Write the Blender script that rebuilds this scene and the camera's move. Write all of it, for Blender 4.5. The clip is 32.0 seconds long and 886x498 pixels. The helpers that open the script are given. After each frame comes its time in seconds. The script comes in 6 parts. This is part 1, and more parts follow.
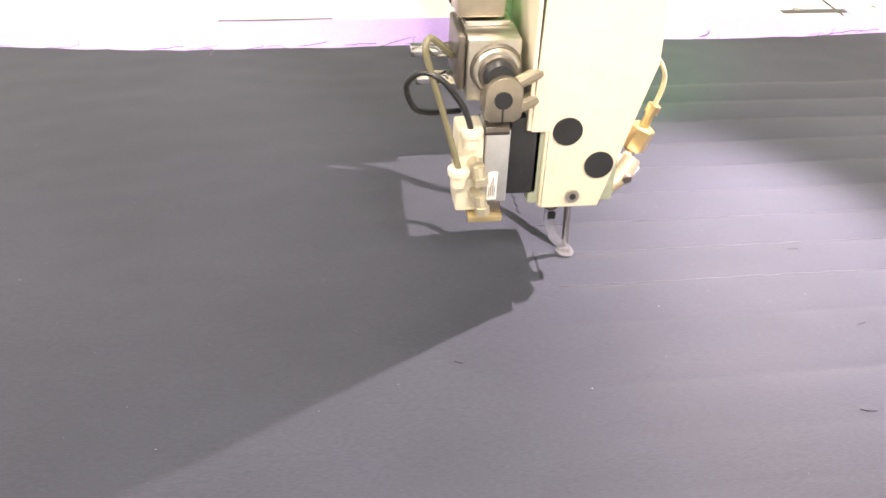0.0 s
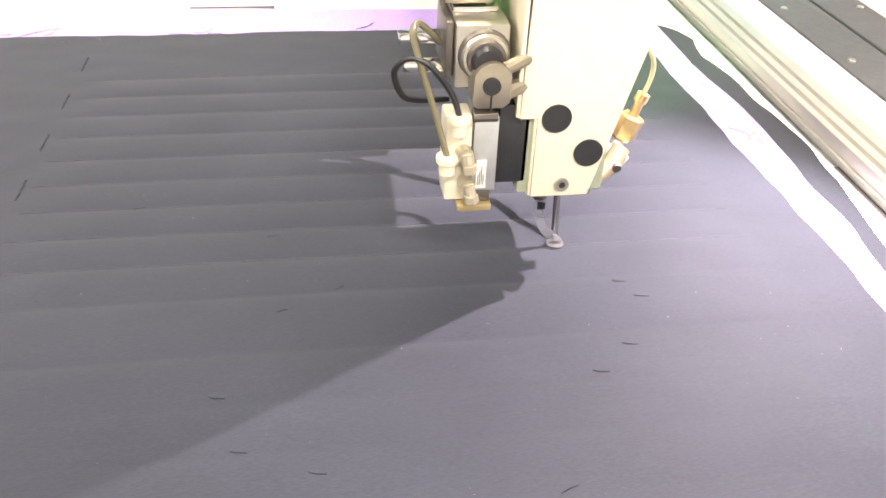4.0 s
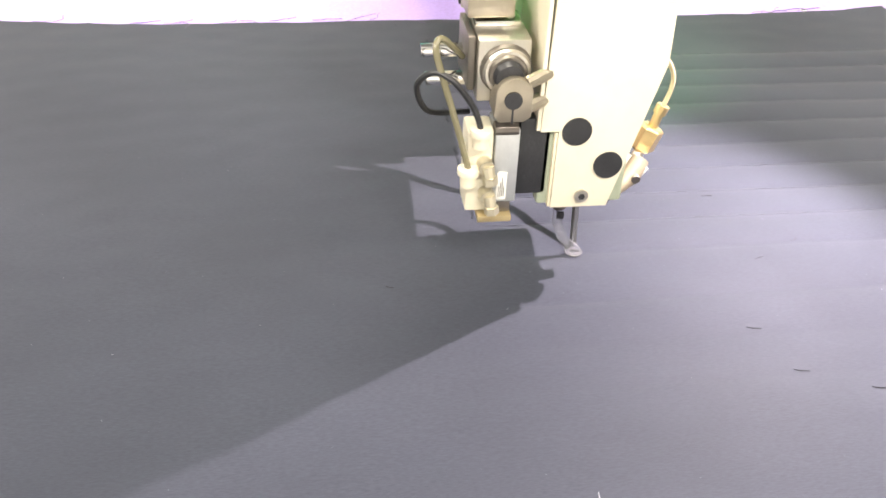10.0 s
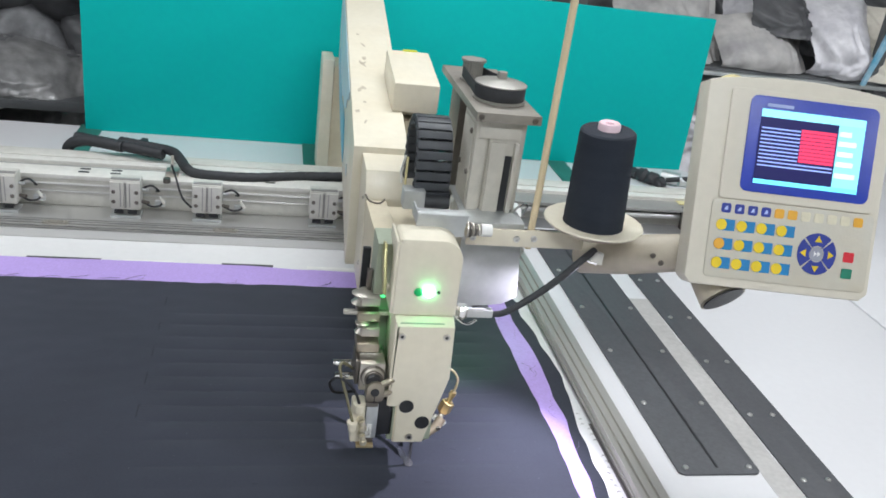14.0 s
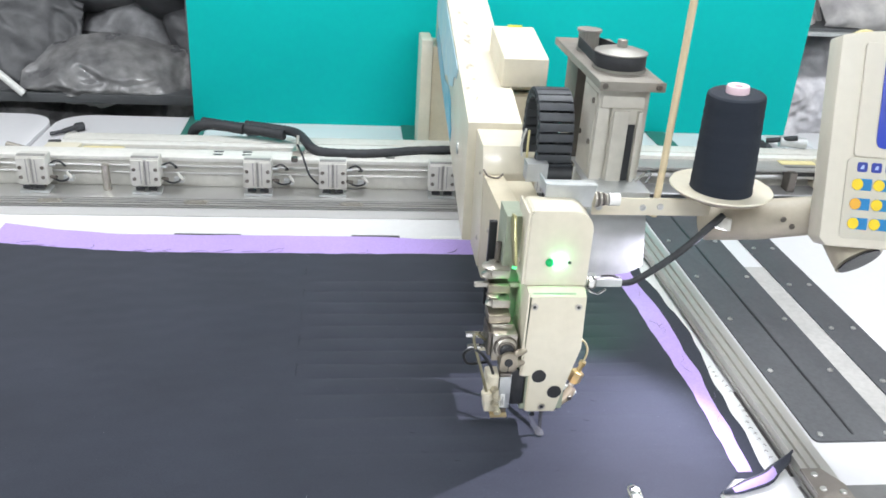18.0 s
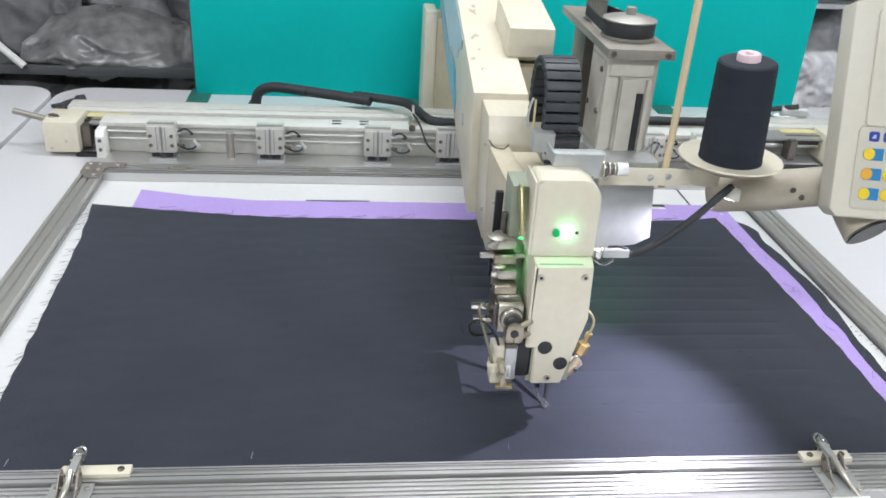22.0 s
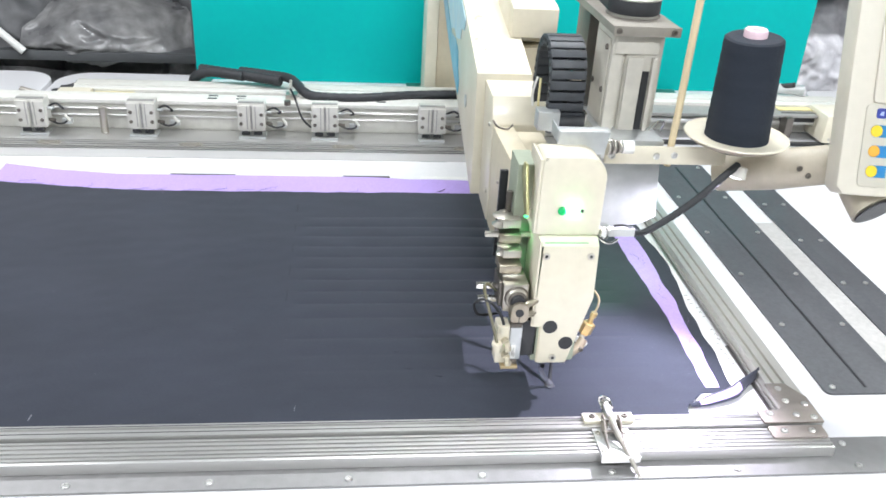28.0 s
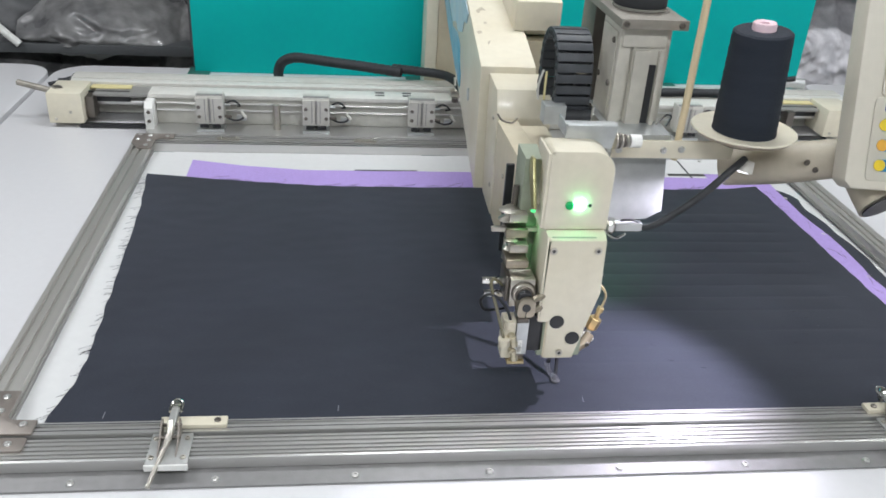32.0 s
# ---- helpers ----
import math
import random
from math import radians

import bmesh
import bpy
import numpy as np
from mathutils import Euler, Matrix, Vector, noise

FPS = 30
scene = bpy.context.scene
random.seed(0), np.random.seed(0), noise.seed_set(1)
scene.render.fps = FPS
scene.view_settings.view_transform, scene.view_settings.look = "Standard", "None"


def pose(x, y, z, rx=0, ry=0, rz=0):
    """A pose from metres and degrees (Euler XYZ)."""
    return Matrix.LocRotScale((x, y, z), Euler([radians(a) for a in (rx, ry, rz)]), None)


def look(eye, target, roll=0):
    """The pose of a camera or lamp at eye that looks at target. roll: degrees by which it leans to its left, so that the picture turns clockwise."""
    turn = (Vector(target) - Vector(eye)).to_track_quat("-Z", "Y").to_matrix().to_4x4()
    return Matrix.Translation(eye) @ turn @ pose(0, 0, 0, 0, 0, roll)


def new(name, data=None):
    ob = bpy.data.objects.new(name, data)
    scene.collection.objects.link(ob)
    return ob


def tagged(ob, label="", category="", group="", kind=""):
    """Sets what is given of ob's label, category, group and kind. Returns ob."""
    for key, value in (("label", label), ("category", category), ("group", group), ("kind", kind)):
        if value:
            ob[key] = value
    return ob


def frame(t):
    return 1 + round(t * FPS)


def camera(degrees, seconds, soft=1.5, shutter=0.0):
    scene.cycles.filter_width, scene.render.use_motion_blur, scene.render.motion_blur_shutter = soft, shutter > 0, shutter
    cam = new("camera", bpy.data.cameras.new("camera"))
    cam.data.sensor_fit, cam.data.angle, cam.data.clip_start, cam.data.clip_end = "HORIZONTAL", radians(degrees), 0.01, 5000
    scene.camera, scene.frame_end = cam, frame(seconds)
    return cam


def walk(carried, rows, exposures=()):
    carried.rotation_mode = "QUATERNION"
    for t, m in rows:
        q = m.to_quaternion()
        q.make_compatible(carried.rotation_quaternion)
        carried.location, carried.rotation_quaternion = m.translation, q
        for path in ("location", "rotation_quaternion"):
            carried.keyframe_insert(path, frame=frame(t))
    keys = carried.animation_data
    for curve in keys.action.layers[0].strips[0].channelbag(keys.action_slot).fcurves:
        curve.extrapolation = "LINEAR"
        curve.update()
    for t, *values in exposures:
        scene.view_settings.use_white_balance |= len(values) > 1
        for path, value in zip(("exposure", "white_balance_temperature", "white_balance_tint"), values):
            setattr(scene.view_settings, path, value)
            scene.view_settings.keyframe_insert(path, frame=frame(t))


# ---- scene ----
# the camera and its way
cam = camera(55.0, 32.0, soft=1.7)
PATH = [
    (0, look((-0.1955, -0.5496, 0.4586), (-0.0802, 0.2491, -0.1320), 2.02)),
    (0.5, look((-0.1965, -0.5535, 0.4574), (-0.0789, 0.2484, -0.1283), 1.97)),
    (1, look((-0.1956, -0.5511, 0.4593), (-0.0790, 0.2467, -0.1322), 2.01)),
    (1.5, look((-0.1996, -0.5499, 0.4551), (-0.0799, 0.2499, -0.1331), 1.90)),
    (2, look((-0.1983, -0.5525, 0.4547), (-0.0818, 0.2492, -0.1317), 1.82)),
    (2.5, look((-0.1913, -0.5526, 0.4627), (-0.0817, 0.2441, -0.1315), 1.89)),
    (3, look((-0.1874, -0.5489, 0.4527), (-0.0717, 0.2508, -0.1364), 1.86)),
    (3.5, look((-0.1870, -0.5498, 0.4477), (-0.0700, 0.2487, -0.1429), 2.17)),
    (4, look((-0.1941, -0.5543, 0.4416), (-0.0673, 0.2502, -0.1387), 2.24)),
    (4.5, look((-0.1926, -0.5504, 0.4452), (-0.0684, 0.2503, -0.1409), 2.17)),
    (6.5, look((-0.1971, -0.5600, 0.4419), (-0.0726, 0.2453, -0.1378), 2.03)),
    (7, look((-0.1895, -0.5593, 0.4469), (-0.0731, 0.2439, -0.1372), 1.87)),
    (7.5, look((-0.1965, -0.5609, 0.4517), (-0.0825, 0.2412, -0.1345), 2.22)),
    (8, look((-0.1961, -0.5605, 0.4574), (-0.0822, 0.2392, -0.1321), 2.16)),
    (8.5, look((-0.1976, -0.5508, 0.4585), (-0.0797, 0.2447, -0.1360), 2.17)),
    (9, look((-0.1930, -0.5539, 0.4602), (-0.0865, 0.2443, -0.1326), 1.96)),
    (9.5, look((-0.1972, -0.5519, 0.4607), (-0.0904, 0.2451, -0.1337), 2.00)),
    (10, look((-0.2003, -0.5523, 0.4587), (-0.0892, 0.2482, -0.1303), 1.95)),
    (10.5, look((-0.2026, -0.5480, 0.4635), (-0.0738, 0.2518, -0.1227), 3.51)),
    (11, look((-0.1901, -0.5471, 0.4692), (-0.0022, 0.2803, -0.0600), 5.82)),
    (11.3, look((-0.1640, -0.5380, 0.5360), (0.3170, 1.1030, -0.5000), 7.20)),
    (11.7, look((-0.1490, -0.6210, 0.6550), (0.3760, 1.0500, -0.3120), 8.70)),
    (12, look((-0.1365, -0.6552, 0.6857), (0.1252, 0.1837, 0.2084), 8.49)),
    (12.2, look((-0.1700, -0.7140, 0.7130), (0.3810, 0.9740, -0.2070), 8.70)),
    (12.4, look((-0.2210, -0.8070, 0.7550), (0.3220, 0.9030, -0.1280), 8.50)),
    (12.6, look((-0.2930, -0.8970, 0.8320), (0.2160, 0.8220, -0.0550), 8.90)),
    (12.8, look((-0.3290, -0.9870, 0.8850), (0.1330, 0.7550, 0.0190), 8.60)),
    (13, look((-0.3373, -1.0549, 0.9164), (-0.1212, -0.1718, 0.4998), 8.31)),
    (13.5, look((-0.2643, -1.0838, 0.9297), (-0.0755, -0.1891, 0.5248), 7.66)),
    (14, look((-0.2487, -1.0864, 0.9218), (-0.0457, -0.1951, 0.5164), 7.85)),
    (14.5, look((-0.2668, -1.1107, 0.9367), (-0.0826, -0.2214, 0.5181), 6.86)),
    (15, look((-0.3069, -1.1131, 0.9238), (-0.1750, -0.2191, 0.4956), 4.63)),
    (15.5, look((-0.3393, -1.0946, 0.9245), (-0.2167, -0.1999, 0.4950), 3.99)),
    (17.5, look((-0.3284, -1.0947, 0.9187), (-0.2140, -0.2019, 0.4828), 3.64)),
    (18, look((-0.3276, -1.0980, 0.9099), (-0.2153, -0.2039, 0.4763), 3.60)),
    (18.5, look((-0.3307, -1.0946, 0.9066), (-0.2175, -0.2042, 0.4655), 3.70)),
    (19, look((-0.3310, -1.0955, 0.9058), (-0.2177, -0.2070, 0.4611), 3.70)),
    (19.5, look((-0.3292, -1.0969, 0.9026), (-0.2170, -0.2091, 0.4562), 3.64)),
    (20, look((-0.3284, -1.0978, 0.9041), (-0.2162, -0.2129, 0.4521), 3.67)),
    (20.5, look((-0.3292, -1.0913, 0.9006), (-0.2165, -0.2085, 0.4446), 3.68)),
    (21, look((-0.3213, -1.0983, 0.9001), (-0.2156, -0.2148, 0.4436), 3.37)),
    (21.5, look((-0.3252, -1.0956, 0.8978), (-0.2162, -0.2126, 0.4411), 3.56)),
    (22, look((-0.3311, -1.0907, 0.8938), (-0.2213, -0.2082, 0.4365), 3.66)),
    (22.5, look((-0.3359, -1.0881, 0.8932), (-0.2233, -0.2071, 0.4335), 3.76)),
    (23, look((-0.3342, -1.0928, 0.8983), (-0.2243, -0.2124, 0.4369), 3.53)),
    (23.5, look((-0.3301, -1.1014, 0.8986), (-0.2245, -0.2199, 0.4383), 3.47)),
    (24, look((-0.3248, -1.1058, 0.8987), (-0.2204, -0.2239, 0.4390), 3.23)),
    (24.5, look((-0.3253, -1.1007, 0.9022), (-0.2219, -0.2207, 0.4385), 3.17)),
    (26.5, look((-0.3371, -1.0996, 0.8891), (-0.2254, -0.2184, 0.4297), 3.58)),
    (27, look((-0.3389, -1.0949, 0.8907), (-0.2274, -0.2168, 0.4254), 3.56)),
    (27.5, look((-0.3425, -1.0838, 0.8884), (-0.2292, -0.2098, 0.4157), 3.76)),
    (28, look((-0.3366, -1.0917, 0.8756), (-0.2273, -0.2147, 0.4077), 3.54)),
    (28.5, look((-0.3297, -1.0957, 0.8941), (-0.2255, -0.2238, 0.4154), 3.28)),
    (29, look((-0.3306, -1.0969, 0.9002), (-0.2237, -0.2252, 0.4220), 3.34)),
    (29.5, look((-0.3295, -1.1035, 0.8973), (-0.2244, -0.2302, 0.4216), 3.36)),
    (30, look((-0.3287, -1.1071, 0.8897), (-0.2240, -0.2321, 0.4170), 3.21)),
    (30.5, look((-0.3256, -1.1028, 0.8825), (-0.2252, -0.2274, 0.4096), 3.20)),
    (31, look((-0.3304, -1.0952, 0.8757), (-0.2267, -0.2196, 0.4039), 3.24)),
    (31.5, look((-0.3382, -1.0878, 0.8834), (-0.2325, -0.2160, 0.4052), 3.32)),
    (32, look((-0.3542, -1.0810, 0.8718), (-0.2379, -0.2083, 0.3977), 3.73)),
]
walk(cam, PATH, exposures=[(0, 0.95, 8500, 18), (4.5, 0.95, 8000, 16), (7, 0.92, 7300, 12), (8.5, 0.92, 7700, 12), (10.6, 0.95, 7900, 13), (11.3, 0.75, 7000, 13), (12.0, 0.4, 6700, 11), (12.6, -0.1, 6500, 11), (13.1, -0.4, 6450, 11), (14, -0.66, 6400, 11), (15, -0.61, 6400, 11), (16.2, -0.4, 6400, 11), (17.8, -0.2, 6400, 11), (19, 0.06, 6400, 11), (20.2, 0.1, 6400, 11), (20.8, -0.65, 6400, 11), (21.7, -0.7, 6400, 11), (22.2, -0.25, 6400, 11), (22.8, 0.17, 6400, 11), (27, 0.12, 6400, 11), (28, 0.04, 6400, 11), (29, 0.05, 6400, 11), (30, 0.02, 6400, 11), (31.0, -0.40, 6450, 11), (32, -0.72, 6450, 11)])

# ---- light: ceiling tubes of the hall, the sewing lamp on the head, added green halo spots ----
world = bpy.data.worlds.new("hall_air")
world.use_nodes = True
scene.world = world
world.node_tree.nodes["Background"].inputs["Color"].default_value = (0.85, 0.93, 1.0, 1)
world.node_tree.nodes["Background"].inputs["Strength"].default_value = 0.25


def area_lamp(name, x, y, z, sx, sy, watts, colour):
    data = bpy.data.lights.new(name, "AREA")
    data.shape, data.size, data.size_y, data.energy, data.color = "RECTANGLE", sx, sy, watts, colour
    ob = new(name, data)
    ob.matrix_world = pose(x, y, z)
    return ob


TUBE_PLACES = [(-2.2, -1.6), (0.2, -1.6), (2.6, -1.6), (-2.2, 0.9), (0.2, 0.9), (2.6, 0.9)]
for tx, ty in TUBE_PLACES:
    area_lamp("ceiling_tube_light", tx, ty, 1.98, 1.25, 0.18, 58 if ty < 0 else 43, (0.95, 0.98, 1.0))

spot = bpy.data.lights.new("sewing_lamp_light", "SPOT")
spot.energy, spot.spot_size, spot.spot_blend, spot.shadow_soft_size = 32.5, radians(107), 0.58, 0.003
spot.color = (0.87, 0.83, 1.0)
spot_ob = new("sewing_lamp_light", spot)
spot_ob.matrix_world = look((0.282, 0.120, 0.360), (0.0, -0.03, 0.0))
# added green spots imitate the indicator's glare on the cloth and the head
for eye, aim, gw in (((0.056, 0.190, 0.262), (0.148, 0.425, 0.0), 5.2), ((-0.076, 0.032, 0.330), (-0.068, 0.10, 0.22), 0.25)):
    halo = bpy.data.lights.new("green_halo_light", "SPOT")
    halo.energy, halo.color, halo.shadow_soft_size = gw, (0.10, 1.0, 0.25), 0.004
    halo.spot_size, halo.spot_blend = radians(60), 1.0
    new("green_halo_light", halo).matrix_world = look(eye, aim)


# ---- materials ----
def shader(name, colour, rough=0.5, metal=0.0, grain=0.06, scale=60.0, stain_or_gleam=0.10, blotch_scale=6.0, bump=0.02, bump_scale=250.0, coat=0.0, stretch=(1, 1, 1), per_object=0.0, dirt_or_gleam=None, spec=0.5, wear=0.11):
    """A painted, metal or cloth surface: base colour varied by fine grain and by broad stains or painted gleams, with a
    fine relief.
    """
    m = bpy.data.materials.new(name)
    m.use_nodes = True
    nt = m.node_tree
    n, l = nt.nodes, nt.links
    b = n["Principled BSDF"]
    tc = n.new("ShaderNodeTexCoord")
    mp = n.new("ShaderNodeMapping")
    mp.inputs["Scale"].default_value = stretch
    l.new(tc.outputs["Object"], mp.inputs["Vector"])
    n1, n2, n3 = (n.new("ShaderNodeTexNoise") for _ in range(3))
    for nd, sc, det in ((n1, scale, 4), (n2, blotch_scale, 5), (n3, bump_scale, 3)):
        nd.inputs["Scale"].default_value, nd.inputs["Detail"].default_value = sc, det
        l.new(mp.outputs["Vector"], nd.inputs["Vector"])
    r1 = n.new("ShaderNodeMapRange")
    r1.inputs["From Min"].default_value, r1.inputs["From Max"].default_value = 0.3, 0.7
    r1.inputs["To Min"].default_value, r1.inputs["To Max"].default_value = 1 - grain, 1 + grain
    l.new(n1.outputs["Fac"], r1.inputs["Value"])
    r2 = n.new("ShaderNodeMapRange")
    r2.inputs["From Min"].default_value, r2.inputs["From Max"].default_value = 0.3, 0.75
    r2.inputs["To Min"].default_value, r2.inputs["To Max"].default_value = 0.0, 1.0
    l.new(n2.outputs["Fac"], r2.inputs["Value"])
    c = dirt_or_gleam or tuple(v * (1 - 2.2 * stain_or_gleam) for v in colour)
    mix = n.new("ShaderNodeMix")
    mix.data_type = "RGBA"
    mix.inputs["A"].default_value, mix.inputs["B"].default_value = (*colour, 1), (*c, 1)
    sc = n.new("ShaderNodeMath")
    sc.operation = "MULTIPLY"
    sc.inputs[1].default_value = 0.5 if not dirt_or_gleam else stain_or_gleam * 5
    l.new(r2.outputs["Result"], sc.inputs[0])
    l.new(sc.outputs[0], mix.inputs["Factor"])
    hsv = n.new("ShaderNodeHueSaturation")
    l.new(mix.outputs["Result"], hsv.inputs["Color"])
    val = r1.outputs["Result"]
    if per_object:
        oi = n.new("ShaderNodeObjectInfo")
        r3 = n.new("ShaderNodeMapRange")
        r3.inputs["To Min"].default_value, r3.inputs["To Max"].default_value = 1 - per_object, 1 + per_object
        l.new(oi.outputs["Random"], r3.inputs["Value"])
        mu = n.new("ShaderNodeMath")
        mu.operation = "MULTIPLY"
        l.new(val, mu.inputs[0]), l.new(r3.outputs["Result"], mu.inputs[1])
        val = mu.outputs[0]
    l.new(val, hsv.inputs["Value"])
    l.new(hsv.outputs["Color"], b.inputs["Base Color"])
    rr = n.new("ShaderNodeMapRange")
    rr.inputs["To Min"].default_value, rr.inputs["To Max"].default_value = max(0.03, rough - wear), min(1, rough + wear)
    l.new(n2.outputs["Fac"], rr.inputs["Value"])
    l.new(rr.outputs["Result"], b.inputs["Roughness"])
    b.inputs["Metallic"].default_value = metal
    b.inputs["Coat Weight"].default_value = coat
    b.inputs["Specular IOR Level"].default_value = spec
    if bump:
        bp = n.new("ShaderNodeBump")
        bp.inputs["Strength"].default_value, bp.inputs["Distance"].default_value = min(1, bump * 10), 0.002
        l.new(n3.outputs["Fac"], bp.inputs["Height"])
        l.new(bp.outputs["Normal"], b.inputs["Normal"])
    return m


def glow(name, colour, strength):
    m = bpy.data.materials.new(name)
    m.use_nodes = True
    b = m.node_tree.nodes["Principled BSDF"]
    b.inputs["Base Color"].default_value = (*colour, 1)
    b.inputs["Emission Color"].default_value, b.inputs["Emission Strength"].default_value = (*colour, 1), strength
    b.inputs["Roughness"].default_value = 0.3
    return m


CREAM = shader("cream_enamel", (0.72, 0.675, 0.55), 0.38, stain_or_gleam=0.05, blotch_scale=9, grain=0.03, bump=0.008, dirt_or_gleam=(0.55, 0.45, 0.28), coat=0.15)
CREAM_OLD = shader("yellowed_cream_enamel", (0.66, 0.60, 0.46), 0.45, stain_or_gleam=0.06, blotch_scale=7, grain=0.04, bump=0.01, dirt_or_gleam=(0.5, 0.38, 0.22))
PANEL_GREY = shader("warm_grey_plastic", (0.66, 0.62, 0.53), 0.5, stain_or_gleam=0.04, grain=0.02, dirt_or_gleam=(0.5, 0.44, 0.33), bump=0.01)
PLATE_GREY = shader("pale_grey_overlay", (0.55, 0.53, 0.46), 0.45, stain_or_gleam=0.04, grain=0.02, dirt_or_gleam=(0.5, 0.36, 0.16), blotch_scale=14)
ALU = shader("brushed_aluminium", (0.64, 0.635, 0.62), 0.30, metal=0.8, stain_or_gleam=0.02, blotch_scale=2.5, stretch=(1, 60, 60), scale=40, grain=0.03, bump=0, wear=0.03)
ALU_Y = shader("brushed_aluminium_length", (0.60, 0.585, 0.55), 0.36, metal=0.65, stain_or_gleam=0.03, blotch_scale=2.5, stretch=(60, 1, 60), scale=40, grain=0.03, bump=0, wear=0.03)
GROOVE = shader("shadowed_groove", (0.10, 0.10, 0.10), 0.6, metal=0.5, stain_or_gleam=0.1)
STEEL = shader("milled_steel", (0.58, 0.55, 0.49), 0.36, metal=0.9, stain_or_gleam=0.12, scale=40)
STEEL_DARK = shader("oiled_steel", (0.20, 0.18, 0.16), 0.42, metal=0.85, stain_or_gleam=0.12)
CHROME = shader("chromed_steel", (0.78, 0.77, 0.74), 0.14, metal=1.0, stain_or_gleam=0.05, bump=0)
BRASS = shader("brass", (0.64, 0.48, 0.24), 0.30, metal=0.9, stain_or_gleam=0.1)
GALV = shader("galvanised_sheet", (0.60, 0.62, 0.62), 0.42, metal=0.75, stain_or_gleam=0.1, blotch_scale=20)
BLACK = shader("black_plastic", (0.02, 0.021, 0.024), 0.42, stain_or_gleam=0.1, grain=0.15)
RUBBER = shader("black_rubber", (0.028, 0.03, 0.034), 0.62, stain_or_gleam=0.1, grain=0.2)
WHITE = shader("white_plastic", (0.80, 0.80, 0.77), 0.4, stain_or_gleam=0.05)
TABLE = shader("white_laminate_top", (0.70, 0.695, 0.71), 0.33, stain_or_gleam=0.05, blotch_scale=2.2, grain=0.012, bump=0, dirt_or_gleam=(0.66, 0.65, 0.67), wear=0.05)
STRIP = shader("dark_slot_strip", (0.085, 0.087, 0.095), 0.5, stain_or_gleam=0.12, blotch_scale=5, grain=0.12, scale=120)
PLATE = shader("grey_cover_plate", (0.105, 0.094, 0.094), 0.55, metal=0.0, spec=0.35, stain_or_gleam=0.12, blotch_scale=4)
TEAL = shader("teal_foam_board", (0.0, 0.41, 0.385), 0.7, spec=0.15, stain_or_gleam=0.05, blotch_scale=2, grain=0.02, bump=0.004)
DKGREEN = shader("dark_green_paint", (0.03, 0.16, 0.13), 0.5, stain_or_gleam=0.1)
PURPLE = shader("lilac_lining_cloth", (0.43, 0.315, 0.67), 0.9, stain_or_gleam=0.06, grain=0.07, scale=220, bump=0.03, bump_scale=600)
PAPER = shader("white_template_sheet", (0.70, 0.70, 0.70), 0.35, stain_or_gleam=0.04, grain=0.02, dirt_or_gleam=(0.6, 0.6, 0.58))
BLUE = shader("blue_sign_film", (0.06, 0.36, 0.55), 0.35, stain_or_gleam=0.15, blotch_scale=18, dirt_or_gleam=(0.6, 0.7, 0.75))
SKYBLUE = shader("pale_blue_sign_film", (0.42, 0.62, 0.74), 0.4, stain_or_gleam=0.15, blotch_scale=14, dirt_or_gleam=(0.75, 0.78, 0.76))
WOOD = shader("bamboo_rod", (0.68, 0.56, 0.36), 0.5, stain_or_gleam=0.08, stretch=(8, 8, 1))
THREAD = shader("black_sewing_thread", (0.010, 0.016, 0.028), 0.8, stain_or_gleam=0.1, grain=0.3, scale=300, stretch=(1, 1, 8), bump=0.04, bump_scale=300)
PINK = shader("pale_pink_core", (0.80, 0.60, 0.66), 0.5)
YELLOW_FILM = shader("pale_yellow_belt_cover", (0.70, 0.62, 0.32), 0.5)
# black and smoky film: the lighter second colour paints highlights on the creases
BAG = shader("black_bin_bag_film", (0.035, 0.036, 0.04), 0.45, stain_or_gleam=0.16, blotch_scale=5, grain=0.2, scale=18, bump=0.1, bump_scale=34, dirt_or_gleam=(0.16, 0.16, 0.165), spec=0.4)
BAG_GREY = shader("smoky_plastic_wrap", (0.12, 0.12, 0.125), 0.40, stain_or_gleam=0.16, blotch_scale=9, grain=0.22, scale=26, bump=0.1, bump_scale=40, dirt_or_gleam=(0.29, 0.29, 0.30), spec=0.4)
# darker blotches give the milky wrap contrast
BAG_WHITE = shader("milky_plastic_wrap", (0.76, 0.74, 0.765), 0.38, stain_or_gleam=0.15, blotch_scale=13, grain=0.1, scale=30, bump=0.1, bump_scale=24, coat=0.15, dirt_or_gleam=(0.40, 0.39, 0.43))
# gleams of the crumpled film are put into its paler second colour
FILM_PALE = shader("pale_crumpled_film", (0.10, 0.10, 0.105), 0.30, stain_or_gleam=0.18, blotch_scale=8, grain=0.25, scale=22, bump=0.1, bump_scale=36, coat=0.15, dirt_or_gleam=(0.30, 0.295, 0.29))
FRONT_STEEL = shader("satin_steel_strip", (0.25, 0.245, 0.245), 0.45, metal=0.3, stain_or_gleam=0.08, blotch_scale=3, grain=0.06, wear=0.06)
WRAP_GREY = shader("pale_grey_sacking", (0.50, 0.48, 0.46), 0.62, stain_or_gleam=0.15, blotch_scale=9, grain=0.1, scale=30, bump=0.06, bump_scale=30, dirt_or_gleam=(0.26, 0.25, 0.26), spec=0.3)
WRAP_CREAM = shader("cream_cloth_roll", (0.70, 0.66, 0.58), 0.75, stain_or_gleam=0.08, blotch_scale=7, grain=0.06, scale=60, dirt_or_gleam=(0.52, 0.47, 0.38), spec=0.2)
PULLEY = shader("dull_pulley_metal", (0.40, 0.385, 0.35), 0.42, metal=0.55, stain_or_gleam=0.15, blotch_scale=30)
